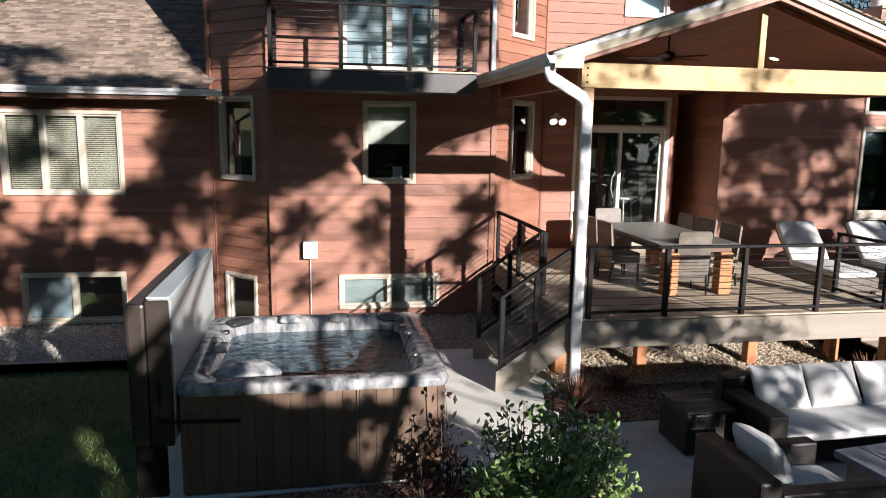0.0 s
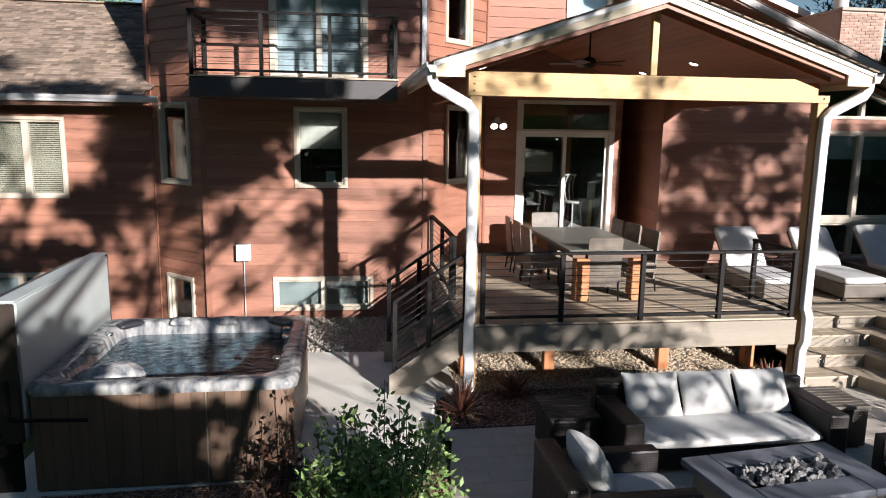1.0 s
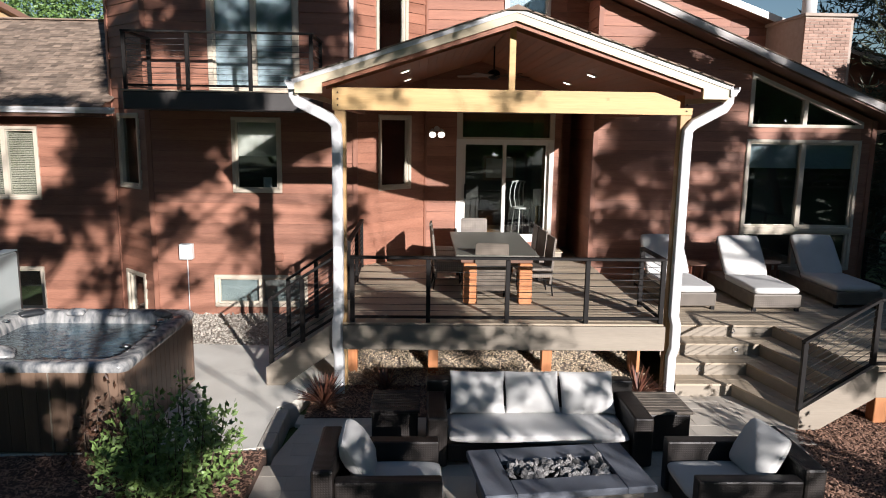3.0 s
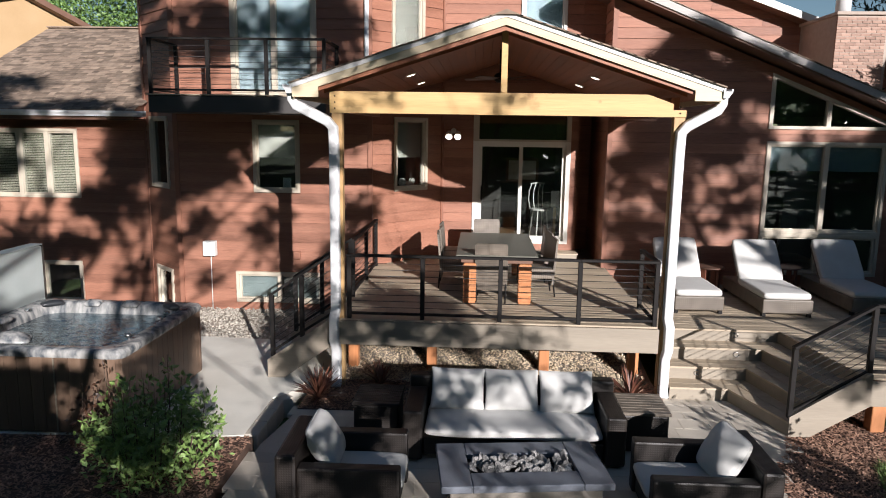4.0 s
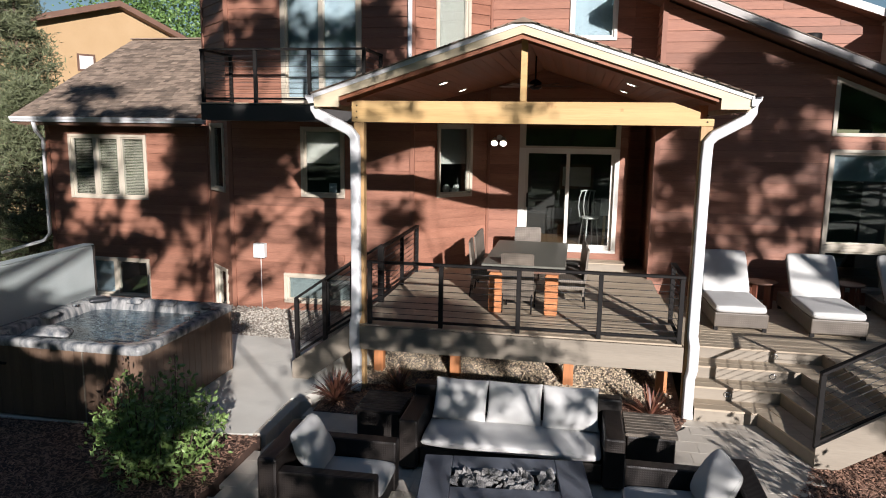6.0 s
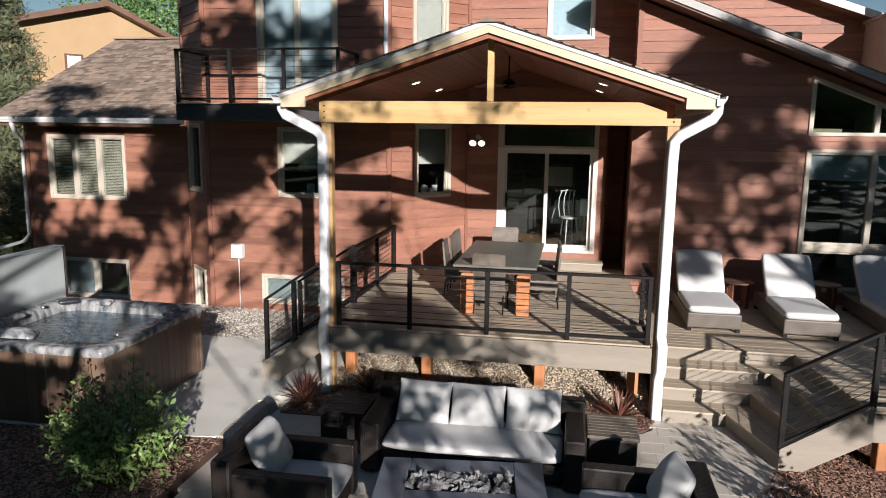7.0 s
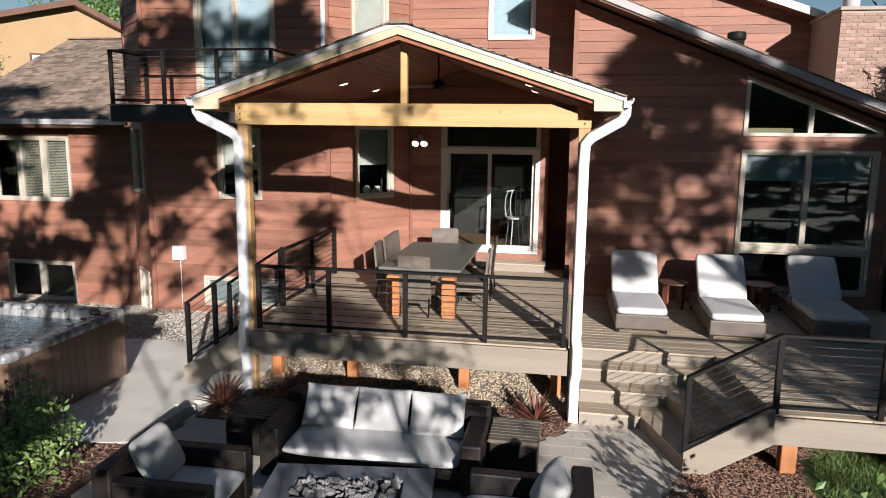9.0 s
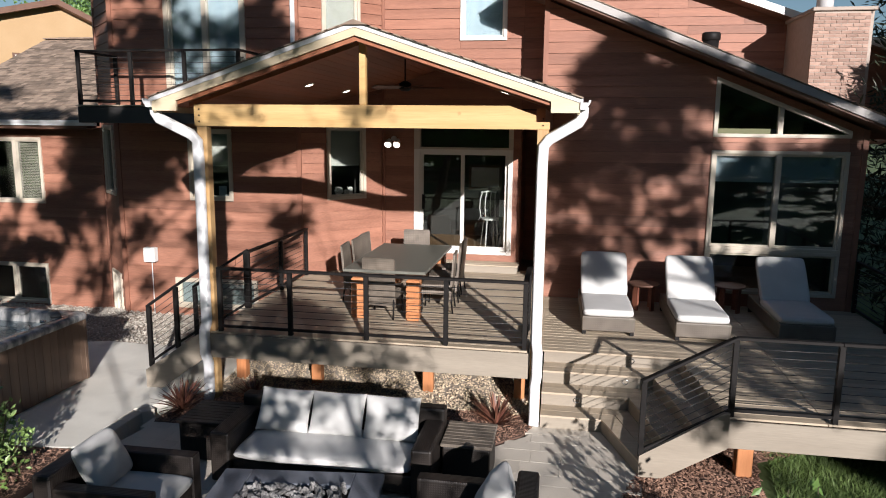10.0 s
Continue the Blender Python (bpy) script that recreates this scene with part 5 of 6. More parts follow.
# loungers
def lounger(m, back, label):
    s = thing("sun_lounger", m, label, "sun lounger", "sun loungers on the deck")
    part("frame", block(-0.40, 0.40, 0.0, 1.95, 0.06, 0.29, 0.02, 2), GREY_WICKER, s, "grey-brown wicker frame")
    for x in (-0.36, 0.36):
        for y in (0.06, 1.85):
            part("leg", block(x - 0.03, x + 0.03, y - 0.03, y + 0.03, 0.0, 0.07), BLACK, s)
    c = part("seat_cushion", pad(0.78, 1.26, 0.13, 0.9, 14, 0.1), CUSHION, s)
    c.matrix_local = pose(0, 0.645, 0.275)
    part("piping", piping(0.78, 1.26, 0.13), CUSHION, c)
    a = pose(0, 1.2, 0.31, back, 0, 0)
    bf = part("backrest_frame", block(-0.38, 0.38, 0.0, 0.80, -0.03, 0.0, 0.008), GREY_WICKER, s)
    bf.matrix_local = a
    c = part("back_cushion", pad(0.78, 0.86, 0.12, 0.9, 14, 0.1), CUSHION, s)
    c.matrix_local = a @ pose(0, 0.43, 0.0)
    part("piping", piping(0.78, 0.86, 0.12), CUSHION, c)
    return s


lounger(pose(8.72, 10.03, LZ, 0, 0, 1), 50, "wicker sun lounger with a white cushion, backrest raised, in dappled shade")
lounger(pose(10.10, 9.95, LZ, 0, 0, 0), 50, "wicker sun lounger with a white cushion, backrest raised")
lounger(pose(11.62, 10.18, LZ, 0, 0, 0), 50, "wicker sun lounger with a white cushion, backrest raised, by the window")
for x, y in ((9.42, 11.85), (10.88, 12.0)):
    t = thing("round_side_table", pose(x, y, LZ), "small round dark-topped table on red-brown wooden legs", "side table", "tables between the loungers")
    part("top", tube([(0, 0, 0.44), (0, 0, 0.445), (0, 0, 0.465), (0, 0, 0.47)], [0.255, 0.27, 0.27, 0.26], 28), BROWN_TRIM, t)
    for k in range(4):
        a = k * math.pi / 2 + 0.78
        bm = block(-0.045, 0.045, -0.02, 0.02, 0, 0.44, 0.004)
        bm.transform(Matrix.Translation((0.19 * math.cos(a), 0.19 * math.sin(a), 0)) @ Matrix.Rotation(a + math.pi / 2, 4, "Z"))
        part("leg", bm, RED_WOOD, t)

# ---- hot tub ----
tub = thing("hot_tub", pose(-0.06, 7.16, PATH_Z), "brown panelled hot tub with a marbled grey rim, full of water", "hot tub")
TX, TY, TZ = 1.19, 1.16, 1.03


def loop(hx, hy, r, z, wob=0.0, n=9):
    pts = []
    for cx, cy, a0 in ((hx - r, hy - r, 0), (-hx + r, hy - r, 90), (-hx + r, -hy + r, 180), (hx - r, -hy + r, 270)):
        for i in range(n):
            a = radians(a0 + 90 * i / (n - 1))
            k = 1 + wob * math.cos(4 * math.atan2(cy + r * math.sin(a), cx + r * math.cos(a)) * 2)
            pts.append(((cx + r * math.cos(a)) * k, (cy + r * math.sin(a)) * k, z))
    return pts


def loft(loops, bottom=True):
    bm = bmesh.new()
    rings = [[bm.verts.new(p) for p in l] for l in loops]
    k = len(rings[0])
    for a, b in zip(rings, rings[1:]):
        for i in range(k):
            bm.faces.new((a[i], a[(i + 1) % k], b[(i + 1) % k], b[i])).smooth = True
    if bottom:
        bm.faces.new(rings[-1])
    bmesh.ops.recalc_face_normals(bm, faces=bm.faces)
    return bm


part("shell", loft([loop(TX, TY, 0.12, TZ - 0.10), loop(TX + 0.015, TY + 0.015, 0.13, TZ - 0.05), loop(TX, TY, 0.14, TZ - 0.012), loop(TX - 0.04, TY - 0.04, 0.16, TZ),
                    loop(TX - 0.17, TY - 0.17, 0.25, TZ - 0.005, 0.008), loop(TX - 0.21, TY - 0.21, 0.3, TZ - 0.03, 0.012), loop(TX - 0.25, TY - 0.25, 0.32, TZ - 0.18, 0.03),
                    loop(TX - 0.33, TY - 0.33, 0.34, TZ - 0.36, 0.05), loop(TX - 0.6, TY - 0.6, 0.3, TZ - 0.42, 0.05), loop(TX - 0.64, TY - 0.64, 0.3, TZ - 0.75, 0.02)]), ACRYLIC, tub, "marbled grey acrylic shell")
water = glass("tub_water", (0.13, 0.22, 0.28), 0.0)
water_gloss = next(k for k in water.node_tree.nodes if k.type == "BSDF_GLOSSY")
water_gloss.inputs["Roughness"].default_value = 0.16
wb = next(k for k in water.node_tree.nodes if k.bl_idname == "ShaderNodeBump")
wb.inputs["Strength"].default_value, wb.inputs["Distance"].default_value = 0.6, 0.05
next(k for k in water.node_tree.nodes if k.bl_idname == "ShaderNodeTexNoise").inputs["Scale"].default_value = 9
wbm = bmesh.new()
wl = loop(TX - 0.245, TY - 0.245, 0.32, TZ - 0.15, 0.025)
wbm.faces.new([wbm.verts.new(p) for p in wl])
w_ob = part("water", wbm, water, tub, "clear blue-grey rippled water")
w_ob.visible_shadow = False
for i, (x, y, r) in enumerate(((-0.85, 0.84, 45), (0.86, 0.86, -45), (0.25, 0.93, 0), (-0.3, 0.93, 0), (-0.93, -0.1, 90))):
    bm = pad(0.3 if i < 2 else 0.24, 0.15, 0.09, 0.8, 6)
    part("headrest", bm, PILLOW if i in (0, 1) else ACRYLIC, tub, "dark moulded headrest").matrix_local = pose(x, y, TZ - 0.04, 12 if r == 0 else 0, 0, r)
seat = pad(0.62, 0.34, 0.26, 0.5, 10, 0.5)
part("armrest", seat, ACRYLIC, tub, "moulded lounge armrest just above the water").matrix_local = pose(-0.66, -0.50, TZ - 0.27, 0, 0, 24)
for x, y in ((0.96, 0.5), (0.98, 0.2), (0.95, -0.55), (-0.96, 0.45)):
    part("control_knob", tube([(x, y, TZ - 0.01), (x, y, TZ + 0.02)], 0.04, 14), CHROME, tub)
rng = random.Random(8)
for side in range(4):
    hx, hy = (TX - 0.05, TY - 0.05)
    length = 2 * hx if side % 2 == 0 else 2 * hy
    n = 15
    for i in range(n):
        a, b = -length / 2 + length * i / n, -length / 2 + length * (i + 1) / n
        bm = block(a + 0.0012, b - 0.0012, -0.012, 0.012, 0.02, TZ - 0.095, 0.003)
        part("panel", bm, SKIRT, tub).matrix_local = pose(0, 0, 0, 0, 0, 90 * side) @ pose(0, -(hy if side % 2 == 0 else hx), 0)
for x in (-1, 1):
    for y in (-1, 1):
        part("corner_post", block(x * (TX - 0.07) - 0.04, x * (TX - 0.07) + 0.04, y * (TY - 0.07) - 0.04, y * (TY - 0.07) + 0.04, 0.01, TZ - 0.095, 0.015), SKIRT, tub)
part("core", block(-TX + 0.08, TX - 0.08, -TY + 0.08, TY - 0.08, 0.0, 0.2), BLACK, tub)
part("seam", block(0.36, 0.370, -TY + 0.018, -TY + 0.036, 0.03, TZ - 0.1), FASCIA, tub, "pale vertical seam strip")

cover = thing("hot_tub_cover", pose(0, 0, 0), "folded hot tub cover standing upright, grey-green inside and dark brown outside", "tub cover")
part("panel", block(-1.60, -1.440, 5.95, 8.42, 0.62, 1.87, 0.03, 2), DARK_VINYL, cover, "dark brown vinyl")
part("panel", block(-1.436, -1.252, 5.99, 8.39, 0.62, 1.90, 0.03, 2), COVER, cover, "pale grey vinyl underside")
for y0, y1 in ((5.945, 5.988), (8.392, 8.43)):
    part("end_cap", block(-1.438, -1.25, y0, y1, 0.62, 1.895, 0.012), DARK_VINYL, cover, "dark brown vinyl edge")
part("liner", block(-1.251, -1.241, 6.0, 8.36, 0.90, 1.885, 0.003), COVER, cover, "grey-green vinyl liner")
part("top_flap", block(-1.43, -1.245, 5.98, 8.40, 1.902, 1.92, 0.006), COVER, cover, "pale vinyl top flap")
part("lift_arm", tube([(-1.35, 5.93, 1.2), (-1.35, 5.93, 0.85), (-0.7, 5.93, 0.83)], 0.018, 8), BLACK, cover)
part("lift_arm", tube([(-1.35, 8.44, 1.2), (-1.35, 8.44, 0.85), (-0.7, 8.44, 0.83)], 0.018, 8), BLACK, cover)
for y in (6.1, 8.3):
    part("bracket", block(-1.6, -1.35, y - 0.03, y + 0.03, PATH_Z, 0.63), BLACK, cover)

# ---- things seen through the glass ----
stool = thing("indoor_chair", pose(6.42, 14.25, 1.29, 0, 0, 25), "slender pale metal bar chair with a curved back indoors", "chair")
part("seat", tube([(0, 0, 0.62), (0, 0, 0.66)], 0.19, 20), WHITE, stool)
for k in range(4):
    a = k * math.pi / 2 + 0.78
    part("leg", tube([(0.15 * math.cos(a), 0.15 * math.sin(a), 0.62), (0.22 * math.cos(a), 0.22 * math.sin(a), 0)], 0.014, 8), WHITE, stool)
for x in (-0.16, -0.05, 0.06, 0.16):
    part("back_rod", tube([(x, 0.15, 0.64), (x * 1.1, 0.21, 0.85), (x * 1.05, 0.20, 1.05), (x * 0.9, 0.13, 1.2)], 0.012, 8), WHITE, stool)
part("top_bar", tube([(-0.18, 0.13, 1.2), (0, 0.15, 1.22), (0.18, 0.13, 1.2)], 0.016, 8), WHITE, stool)
stand = thing("indoor_stand", pose(6.72, 14.0, 1.29), "thin wooden stand with a white card indoors", "stand")
part("foot", tube([(0, 0, 0), (0, 0, 0.03)], 0.15, 20), BROWN_TRIM, stand)
part("stem", block(-0.03, 0.03, -0.015, 0.015, 0.03, 0.95, 0.004), PALE_TIMBER, stand)
part("card", block(-0.09, 0.09, -0.03, -0.018, 0.72, 1.08, 0.004), WHITE, stand)
pic = thing("framed_picture", pose(6.1, 15.97, 2.7), "dark framed picture on the room wall", "picture")
part("frame", block(-0.4, 0.4, -0.03, 0.0, -0.3, 0.3, 0.006), BROWN_TRIM, pic)
part("print", block(-0.33, 0.33, -0.036, -0.031, -0.23, 0.23), PLASTIC, pic)
ornament = thing("round_ornament", sb @ pose(0.88, 2.47, -0.13), "round white ornament on the window sill", "ornament")
part("disc", prism([(0.085 * math.cos(a * 0.314), 0.11 + 0.085 * math.sin(a * 0.314)) for a in range(20)], Matrix.Identity(4), 0.03), WHITE, ornament)
part("foot", block(-0.05, 0.05, -0.003, 0.028, -0.02, 0.06), BLACK, ornament)
steps = thing("white_box", sb @ pose(1.06, 2.45, -0.14), "small white stepped box on the window sill", "box")
part("body", block(-0.06, 0.12, 0.0, 0.14, 0.0, 0.05), WHITE, steps)
part("lid", block(0.02, 0.12, 0.141, 0.20, 0.0, 0.05), WHITE, steps)
photo = thing("photo_frame", bm_ @ pose(2.12, 2.45, -0.14), "small pale photo frame on the window sill", "photo frame")
part("frame", block(-0.08, 0.08, 0.0, 0.22, 0.0, 0.02, 0.003), PLASTIC, photo)
part("print", block(-0.06, 0.06, 0.02, 0.20, 0.021, 0.024), CURTAIN, photo)

# ---- plants ----
def leaf_piece(c, size, rng, long=1.0, up=0.0, wide=0.32):
    """A folded leaf of two faces at c."""
    a = Vector((rng.gauss(0, 1), rng.gauss(0, 1), rng.gauss(0, 0.7) + up)).normalized()
    b = a.cross(Vector((rng.gauss(0, 1), rng.gauss(0, 1), rng.gauss(0, 1)))).normalized()
    n = a.cross(b)
    s = size * rng.uniform(0.7, 1.25)
    return ([c, c + a * s * 0.5 * long + b * s * wide + n * s * 0.08, c + a * s * long, c + a * s * 0.5 * long - b * s * wide + n * s * 0.08], [(0, 1, 2), (0, 2, 3)])


def limb(p, q, r0, r1, rng, bend=0.12):
    p, q = Vector(p), Vector(q)
    mid = (p + q) / 2 + Vector((rng.uniform(-1, 1), rng.uniform(-1, 1), rng.uniform(-0.3, 0.6))) * (q - p).length * bend
    return tube([p, p.lerp(mid, 0.5) + (mid - (p + q) / 2) * 0.2, mid, mid.lerp(q, 0.5), q], [r0, r0 * 0.85 + r1 * 0.15, (r0 + r1) / 2, r0 * 0.25 + r1 * 0.75, r1], 7)


def tree(base, lobes, trunk_r, leaf, label, seed, material=None, per=26, spread=0.5, long=1.0, name="tree", trunk_top=None, group=""):
    """A broad-leaved tree: tapered trunk, a limb to each lobe of the crown, lobes filled with clumps of leaves. lobes: (x, y, z, rx, ry, rz, clumps)."""
    rng = random.Random(seed)
    t = thing(name, pose(*base), label, "tree", group)
    base = Vector(base)
    top = Vector(trunk_top) if trunk_top else base + (sum((Vector(l[:3]) for l in lobes), Vector()) / len(lobes) - base) * 0.8
    fork = base.lerp(top, 0.5)
    bm = limb((0, 0, -0.3), top - base, trunk_r, trunk_r * 0.35, rng, 0.04)
    for l in lobes:
        c = Vector(l[:3])
        merge(bm, limb(fork.lerp(top, rng.uniform(0.1, 1)) - base, c - base, trunk_r * 0.32, trunk_r * 0.08, rng))
    part("trunk", bm, BARK, t)
    items = []
    for l in lobes:
        c, r = Vector(l[:3]) - base, Vector(l[3:6])
        for _ in range(l[6]):
            while True:
                d = Vector((rng.uniform(-1, 1), rng.uniform(-1, 1), rng.uniform(-1, 1)))
                if 0.15 < d.length < 1:
                    break
            clump = c + Vector((d.x * r.x, d.y * r.y, d.z * r.z))
            for _ in range(per):
                o = Vector((rng.gauss(0, 1), rng.gauss(0, 1), rng.gauss(0, 0.7))) * spread * 0.5
                items.append(leaf_piece(clump + o, leaf, rng, long))
    scatter_mesh("crown", items, material or LEAF, t)
    return t


def conifer(base, height, radius, label, seed, material, tiers=16, per=70, needle=0.22, low=0.08):
    """A conifer: straight trunk and drooping whorls of needle sprays."""
    rng = random.Random(seed)
    t = thing("conifer", pose(*base), label, "tree", "evergreens round the house")
    part("trunk", tube([(0, 0, -0.2), (0, 0, height * 0.5), (0, 0, height)], [radius * 0.07, radius * 0.045, 0.02], 8), BARK, t)
    bm = bmesh.new()
    items = []
    for k in range(tiers):
        f = low + (1 - low) * k / tiers
        z = height * f
        reach = radius * (1 - f) ** 0.8 * rng.uniform(0.8, 1.1) + 0.15
        for i in range(9):
            a = rng.uniform(0, 6.283)
            tip = Vector((math.cos(a) * reach, math.sin(a) * reach, z + reach * rng.uniform(-0.15, 0.3)))
            root = Vector((0, 0, z))
            merge(bm, tube([root, root.lerp(tip, 0.5) + Vector((0, 0, 0.05)), tip], [0.03, 0.02, 0.008], 4))
            for _ in range(per):
                s = rng.uniform(0.2, 1.0) ** 0.7
                p = root.lerp(tip, s) + Vector((rng.gauss(0, 0.16), rng.gauss(0, 0.16), rng.gauss(0, 0.12))) * (0.6 + reach * 0.25)
                items.append(leaf_piece(p, needle, rng, 1.3, 0.6, 0.11))
    tagged(part("branch", bm, BARK, t), "", "", "", "stuff")
    scatter_mesh("crown", items, material, t)
    return t


def shrub(base, rx, ry, h, n, leaf, material, label, seed, name="shrub", shoots=26, upright=0.5):
    """A leafy shrub: stems rising from the ground and leaves all along them."""
    rng = random.Random(seed)
    s = thing(name, pose(*base), label, "shrub")
    bm = bmesh.new()
    items = []
    for i in range(shoots):
        a = rng.uniform(0, 6.283)
        q = rng.uniform(0.15, 1) ** 0.6
        top = Vector((math.cos(a) * rx * q, math.sin(a) * ry * q, h * (1 - 0.5 * q * q) * rng.uniform(0.55, 1.15)))
        root = Vector((math.cos(a) * 0.12, math.sin(a) * 0.12, -0.02))
        mid = root.lerp(top, 0.5) + Vector((top.x * 0.25, top.y * 0.25, 0.05))
        merge(bm, tube([root, mid, top], [0.01, 0.007, 0.003], 4))
        for k in range(n // shoots):
            u = rng.uniform(0.12, 1.0)
            p = root.lerp(mid, u * 2) if u < 0.5 else mid.lerp(top, u * 2 - 1)
            g = 0.13 * (1.15 - u) + 0.025
            items.append(leaf_piece(p + Vector((rng.gauss(0, g), rng.gauss(0, g), rng.gauss(0, g * 0.7))), leaf, rng, 1.35, upright))
    part("stem", bm, BARK, s)
    scatter_mesh("leaves", items, material, s)
    return s


shrub((1.84, 5.2, 0.07), 0.66, 0.58, 1.18, 3600, 0.06, SHRUB_LEAF, "leafy green shrub in the mulch bed", 4, shoots=48, upright=0.8)
shrub((0.98, 5.72, 0), 0.24, 0.18, 1.0, 300, 0.06, RED_LEAF, "small dark red-leaved shrub beside the hot tub", 9, shoots=11)


def spiky(base, r, n, label, seed):
    rng = random.Random(seed)
    s = thing("spiky_grass", pose(*base), label, "plant", "spiky plants under the deck")
    items = []
    for i in range(n):
        a, lift = rng.uniform(0, 6.283), rng.uniform(0.25, 1.35)
        L = r * rng.uniform(0.75, 1.15)
        d = Vector((math.cos(a) * math.cos(lift), math.sin(a) * math.cos(lift), math.sin(lift)))
        side = Vector((-math.sin(a), math.cos(a), 0)) * 0.016
        p0, p1 = Vector((0, 0, 0.02)), d * L * 0.55
        p2 = d * L - Vector((0, 0, L * 0.12))
        items.append(([p0 - side, p0 + side, p1 + side * 0.9, p1 - side * 0.9, p2], [(0, 1, 2, 3), (3, 2, 4)]))
    scatter_mesh("blades", items, CORDYLINE, s)
    return s


spiky((2.98, 7.6, 0.02), 0.52, 90, "maroon spiky cordyline beside the downspout", 1)
spiky((7.22, 7.95, 0.02), 0.50, 70, "maroon spiky cordyline below the deck corner", 2)
spiky((3.75, 8.15, 0.02), 0.4, 50, "maroon spiky cordyline in the shade of the deck", 3)


def grass(name, area, count, h, label, seed):
    rng = random.Random(seed)
    xs, ys = [p[0] for p in area], [p[1] for p in area]
    items = []
    while len(items) < count:
        x, y = rng.uniform(min(xs), max(xs)), rng.uniform(min(ys), max(ys))
        if not inside_poly((x, y), area):
            continue
        a = rng.uniform(0, 6.283)
        w = Vector((math.cos(a), math.sin(a), 0)) * 0.006
        lean = Vector((rng.gauss(0, h * 0.6), rng.gauss(0, h * 0.6), h * rng.uniform(0.6, 1.3)))
        p = Vector((x, y, ground_z(x, y)))
        items.append(([p - w, p + w, p + lean], [(0, 1, 2)]))
    return tagged(scatter_mesh(name, items, GRASS, None, label), "", "grass")


grass("grass", [(10.15, 3.2), (15.5, 3.2), (15.5, 9.4), (10.7, 9.4), (10.45, 7.4), (10.28, 6.2)], 80000, 0.06, "sunlit green lawn beside the lounge deck", 1)
grass("grass", [(-9, 2.5), (-1.3, 2.5), (-1.5, 5.9), (-1.7, 10.2), (-9, 10.45)], 26000, 0.06, "dark shaded lawn beside the hot tub", 2)
grass("grass", [(9.3, 5.4), (9.9, 5.2), (10.2, 5.9), (9.6, 6.2)], 2600, 0.12, "green weeds in the bark mulch", 3)

shrub((9.75, 4.35, 0), 0.55, 0.5, 1.35, 900, 0.075, LEAF, "loose green shrub in the bark mulch by the patio", 17, shoots=26)

# evergreens and trees behind the house
conifer((-10.3, 17.5, -0.2), 8.6, 2.2, "blue-green juniper beside the wing", 1, PINE, tiers=22, per=120, needle=0.16)
conifer((-8.2, 15.2, -0.2), 5.2, 1.7, "blue-green juniper close to the wing wall", 2, PINE, tiers=16, per=110, needle=0.14)
conifer((15.6, 14.5, -0.2), 11.0, 2.6, "dark evergreen beyond the sun room", 3, DARK_PINE)
conifer((17.5, 19.0, -0.2), 14.0, 3.4, "tall dark evergreen beyond the chimney", 4, DARK_PINE)
conifer((16.2, 10.3, -0.2), 7.0, 2.0, "dark evergreen beside the lounge deck", 5, DARK_PINE)
tree((-16.0, 36, 0), [(-16, 36, 10.2, 4, 3, 3, 130), (-12.5, 37, 9.5, 3, 3, 2.6, 90), (-19.5, 36, 9.5, 3, 3, 2.6, 90)], 0.35, 0.2, "leafy green tree behind the neighbouring house", 6, per=52, spread=1.0)

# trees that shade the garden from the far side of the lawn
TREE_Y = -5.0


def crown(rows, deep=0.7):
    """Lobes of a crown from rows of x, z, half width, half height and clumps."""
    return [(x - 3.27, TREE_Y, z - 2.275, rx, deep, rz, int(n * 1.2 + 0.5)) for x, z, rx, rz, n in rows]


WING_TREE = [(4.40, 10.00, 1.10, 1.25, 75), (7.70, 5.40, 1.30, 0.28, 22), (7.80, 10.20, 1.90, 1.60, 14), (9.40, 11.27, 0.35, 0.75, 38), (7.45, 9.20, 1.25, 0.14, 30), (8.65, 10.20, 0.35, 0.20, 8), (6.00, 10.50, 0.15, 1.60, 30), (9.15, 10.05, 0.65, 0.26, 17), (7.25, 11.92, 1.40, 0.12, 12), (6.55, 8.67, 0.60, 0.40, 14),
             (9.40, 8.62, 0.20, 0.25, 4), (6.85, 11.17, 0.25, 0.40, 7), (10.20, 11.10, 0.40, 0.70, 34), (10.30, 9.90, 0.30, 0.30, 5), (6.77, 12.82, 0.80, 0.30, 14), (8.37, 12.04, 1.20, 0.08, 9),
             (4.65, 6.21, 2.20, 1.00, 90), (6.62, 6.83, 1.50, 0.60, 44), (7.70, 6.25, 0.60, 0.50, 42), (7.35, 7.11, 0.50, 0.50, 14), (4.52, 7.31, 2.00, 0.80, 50)]
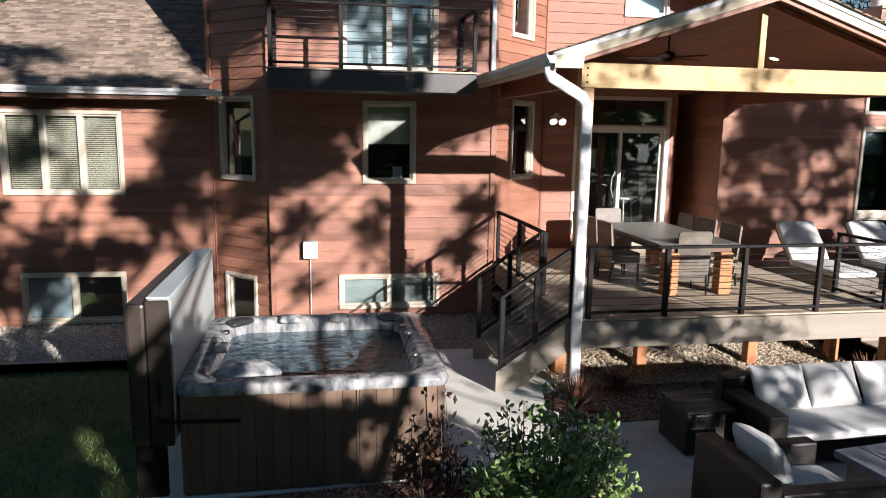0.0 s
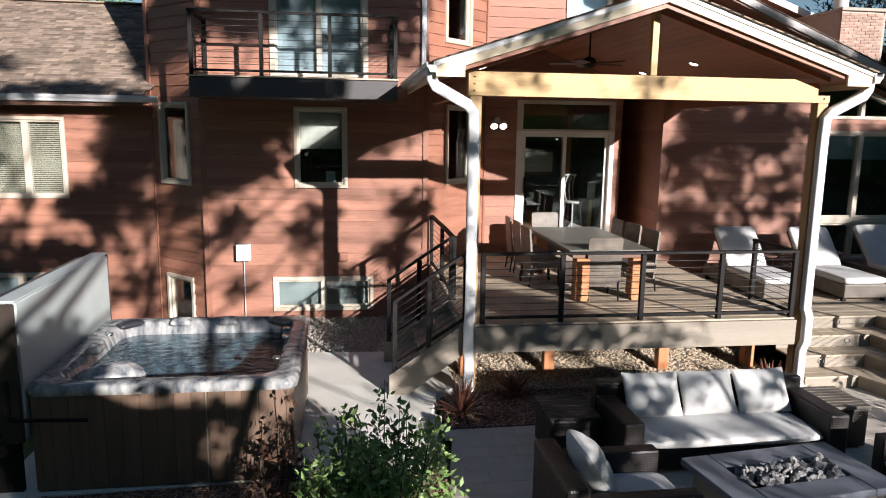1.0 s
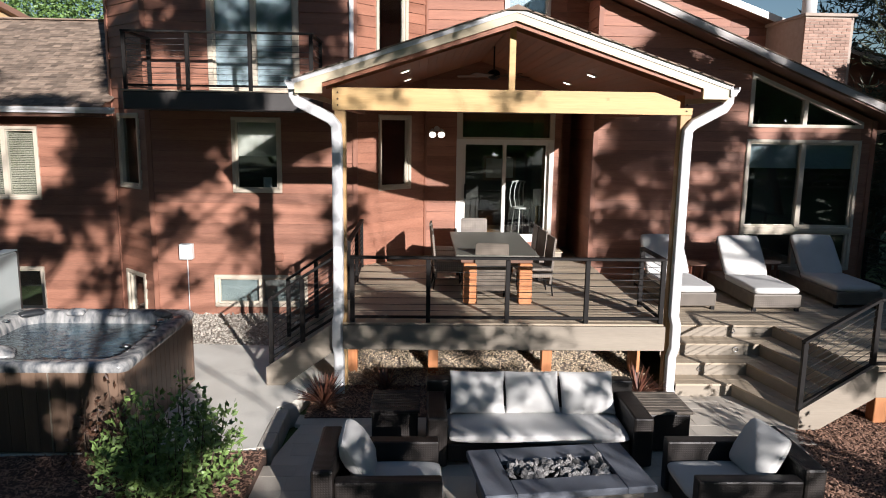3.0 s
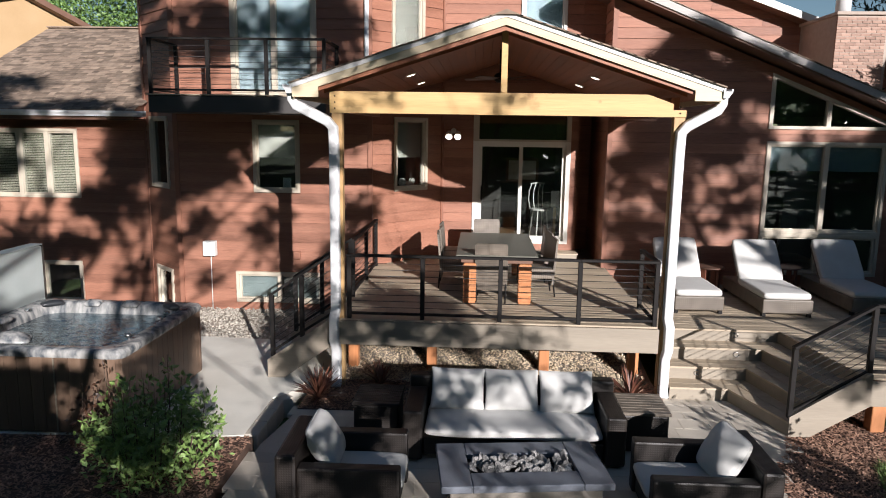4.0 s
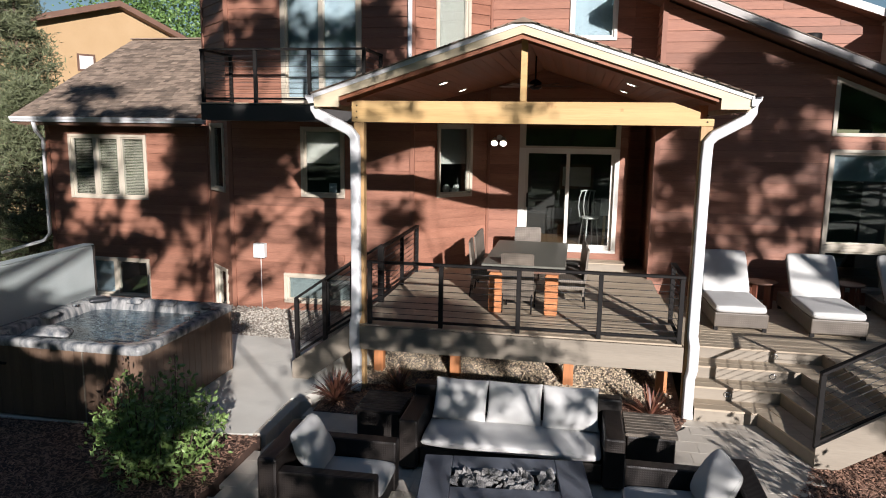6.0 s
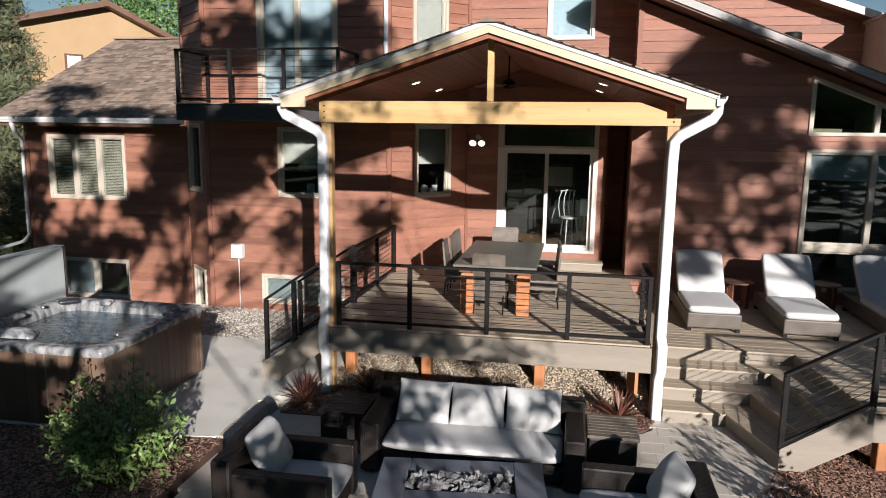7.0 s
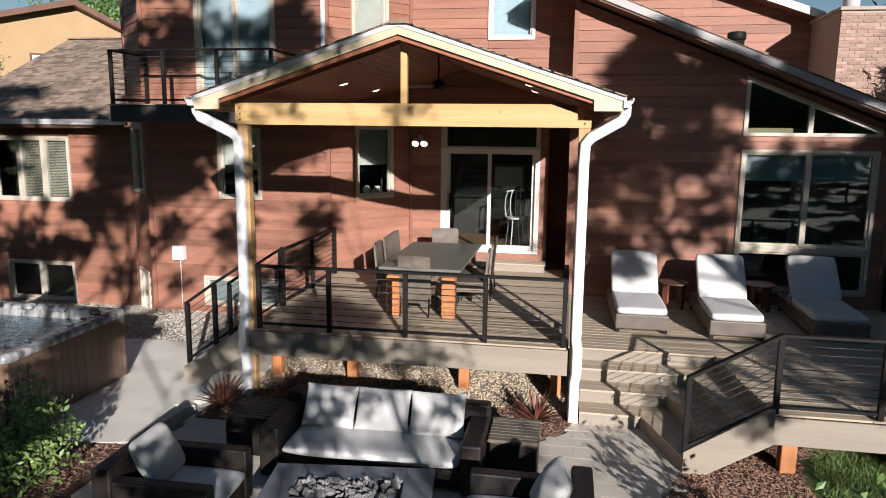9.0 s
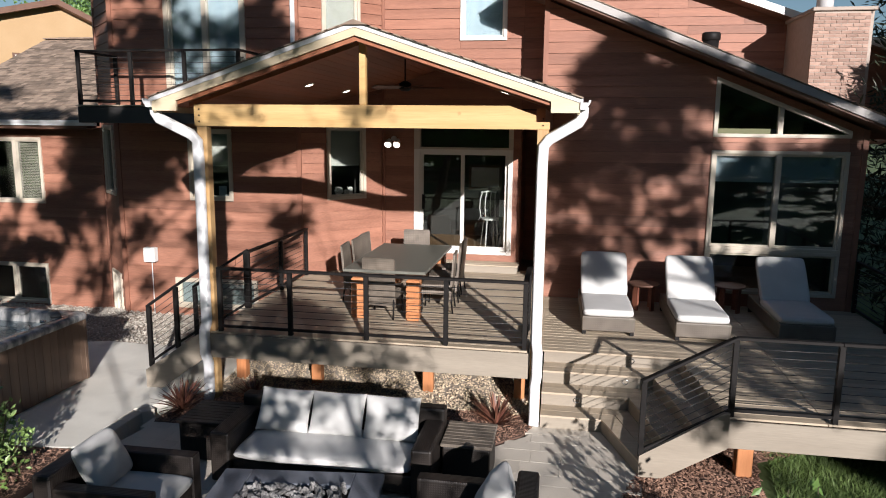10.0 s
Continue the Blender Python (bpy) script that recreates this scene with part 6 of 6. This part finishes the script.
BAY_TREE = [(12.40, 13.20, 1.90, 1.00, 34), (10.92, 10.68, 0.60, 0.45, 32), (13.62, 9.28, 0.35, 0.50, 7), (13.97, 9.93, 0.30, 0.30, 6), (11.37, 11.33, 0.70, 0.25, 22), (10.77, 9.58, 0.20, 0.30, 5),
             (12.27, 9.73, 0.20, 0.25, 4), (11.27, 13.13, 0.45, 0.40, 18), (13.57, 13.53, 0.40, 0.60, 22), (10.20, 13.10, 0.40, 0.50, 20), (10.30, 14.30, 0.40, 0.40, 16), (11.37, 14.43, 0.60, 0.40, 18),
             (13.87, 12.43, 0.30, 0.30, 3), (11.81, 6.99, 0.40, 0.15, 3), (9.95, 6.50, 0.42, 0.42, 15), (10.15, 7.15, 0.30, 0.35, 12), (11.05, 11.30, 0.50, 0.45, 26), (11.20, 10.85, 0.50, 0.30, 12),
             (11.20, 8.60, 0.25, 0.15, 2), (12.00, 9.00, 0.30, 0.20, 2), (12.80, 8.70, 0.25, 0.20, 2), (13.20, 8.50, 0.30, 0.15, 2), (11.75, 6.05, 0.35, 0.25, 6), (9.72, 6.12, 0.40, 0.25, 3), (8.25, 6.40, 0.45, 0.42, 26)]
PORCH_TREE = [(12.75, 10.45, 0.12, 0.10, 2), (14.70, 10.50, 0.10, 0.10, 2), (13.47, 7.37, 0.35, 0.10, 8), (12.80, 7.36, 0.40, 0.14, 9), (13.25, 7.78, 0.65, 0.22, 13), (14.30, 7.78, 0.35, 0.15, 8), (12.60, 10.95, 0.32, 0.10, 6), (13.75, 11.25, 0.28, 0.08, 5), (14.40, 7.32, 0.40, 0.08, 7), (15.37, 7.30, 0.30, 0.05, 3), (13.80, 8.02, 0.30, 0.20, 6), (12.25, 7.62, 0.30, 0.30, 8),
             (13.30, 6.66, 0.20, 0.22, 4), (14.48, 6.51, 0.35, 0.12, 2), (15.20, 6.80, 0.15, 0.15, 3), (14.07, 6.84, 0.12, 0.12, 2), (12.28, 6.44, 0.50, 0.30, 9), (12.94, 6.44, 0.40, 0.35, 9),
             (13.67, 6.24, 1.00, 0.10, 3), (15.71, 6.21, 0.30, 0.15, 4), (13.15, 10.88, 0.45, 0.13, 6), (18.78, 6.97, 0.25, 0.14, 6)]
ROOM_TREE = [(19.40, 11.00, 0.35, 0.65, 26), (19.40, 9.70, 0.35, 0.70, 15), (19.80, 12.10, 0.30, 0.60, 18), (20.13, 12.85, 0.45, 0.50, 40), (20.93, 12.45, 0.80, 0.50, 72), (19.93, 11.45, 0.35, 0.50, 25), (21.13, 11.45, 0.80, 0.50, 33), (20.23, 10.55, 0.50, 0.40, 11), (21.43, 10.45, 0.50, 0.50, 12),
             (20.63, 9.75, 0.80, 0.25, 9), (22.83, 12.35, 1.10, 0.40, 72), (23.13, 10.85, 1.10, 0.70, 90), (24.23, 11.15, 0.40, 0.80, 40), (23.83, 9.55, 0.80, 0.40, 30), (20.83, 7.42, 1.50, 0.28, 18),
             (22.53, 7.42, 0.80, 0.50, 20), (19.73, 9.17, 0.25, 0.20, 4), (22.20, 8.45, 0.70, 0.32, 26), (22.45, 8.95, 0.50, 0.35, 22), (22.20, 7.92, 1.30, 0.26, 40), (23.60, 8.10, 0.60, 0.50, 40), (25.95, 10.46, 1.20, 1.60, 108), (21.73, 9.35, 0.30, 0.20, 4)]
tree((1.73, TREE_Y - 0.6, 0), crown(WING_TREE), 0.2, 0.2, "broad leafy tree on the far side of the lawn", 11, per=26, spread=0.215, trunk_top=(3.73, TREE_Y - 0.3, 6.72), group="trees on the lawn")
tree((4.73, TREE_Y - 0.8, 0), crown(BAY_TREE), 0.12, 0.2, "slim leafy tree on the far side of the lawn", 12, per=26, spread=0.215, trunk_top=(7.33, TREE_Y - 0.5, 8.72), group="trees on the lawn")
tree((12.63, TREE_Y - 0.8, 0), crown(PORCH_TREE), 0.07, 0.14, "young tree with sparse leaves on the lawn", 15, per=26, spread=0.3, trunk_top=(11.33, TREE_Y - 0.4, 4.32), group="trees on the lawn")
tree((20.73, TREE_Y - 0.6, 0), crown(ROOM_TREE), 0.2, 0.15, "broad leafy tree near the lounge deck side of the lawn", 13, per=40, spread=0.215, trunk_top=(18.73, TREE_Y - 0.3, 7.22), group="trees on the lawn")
ROW = [(-1.5, 5.1, 2.4, 70), (1.5, 5.2, 2.2, 80), (4.2, 5.3, 2.0, 140), (6.5, 5.05, 1.6, 140), (8.4, 4.5, 1.3, 110), (10.6, 4.8, 1.7, 70), (12.9, 4.8, 1.3, 50), (14.2, 4.15, 0.8, 24)]
for k in range(4):
    pair = ROW[2 * k:2 * k + 2]
    bx = (pair[0][0] + pair[1][0]) / 2
    tree((bx, -8.6, 0), [(x, -8.5, (top + 3.1) / 2, rx, 1.0, (top - 3.1) / 2, n) for x, top, rx, n in pair], 0.11, 0.13,
         "small leafy tree in a row across the lawn", 14 + 20 * k, per=34, spread=0.5, trunk_top=(bx, -8.55, 3.6), group="row of small trees")

# woods round the garden
rng = random.Random(21)
items = []
for k in range(140):
    a = rng.uniform(-3.1, 0.7)
    d = rng.uniform(34, 50) if abs(a + 1.13) > 0.34 else rng.uniform(62, 85)
    low = 9.5 if abs(a + 1.13) < 0.45 else 0.0
    cx, cy, h, w = 4 + d * math.cos(a), d * math.sin(a), rng.uniform(19, 26) - low, rng.uniform(3.5, 6)
    for _ in range(330):
        u = rng.uniform(0.05, 1)
        r = w * math.sqrt(max(0, 1 - (2 * u - 0.9) ** 2)) * rng.uniform(0.5, 1)
        b = rng.uniform(0, 6.283)
        items.append(leaf_piece(Vector((cx + r * math.cos(b), cy + r * math.sin(b), h * u)), 1.9, rng))
woods = scatter_mesh("far_woods", items, LEAF, None, "leafy woods beyond the garden")
tagged(woods, "", "woods")

# rail fence across the lawn
fence = thing("rail_fence", pose(0, -17.0, 0), "grey wooden three-rail fence along the lawn", "fence")
for i in range(17):
    x = -8 + i * 2.8
    part("post", block(x - 0.07, x + 0.07, -0.07, 0.07, -0.1, 1.35, 0.01), FENCE_WOOD, fence)
    if i < 16:
        for z in (0.4, 0.8, 1.2):
            part("rail", block(x + 0.075, x + 2.72, -0.03, 0.03, z - 0.07, z + 0.07, 0.008), FENCE_WOOD, fence)

# neighbouring house
nb = thing("neighbour_house", pose(-13.6, 27.0, 0, 0, 0, 52), "tan stucco house with brown roof edges", "house")
part("wall", prism([(-9.0, -0.5), (4.2, -0.5), (4.2, 6.95), (0, 8.82), (-9.0, 6.2)], along_x(0.0), 6.0), STUCCO, nb)
for q, zq in ((4.9, 6.8), (-9.8, 6.14)):
    part("roof", prism([(0, 8.98), (q, zq), (q, zq - 0.22), (0, 8.74)], along_x(-0.5), 7.0), BROWN_TRIM, nb)

win = part("window", prism([(-1.7, 6.0), (-1.0, 6.0), (-1.0, 6.7), (-1.7, 6.7)], along_x(-0.06), 0.05), BROWN_TRIM, nb)
part("pane", prism([(-1.62, 6.08), (-1.08, 6.08), (-1.08, 6.62), (-1.62, 6.62)], along_x(-0.075), 0.012), WHITE, win)
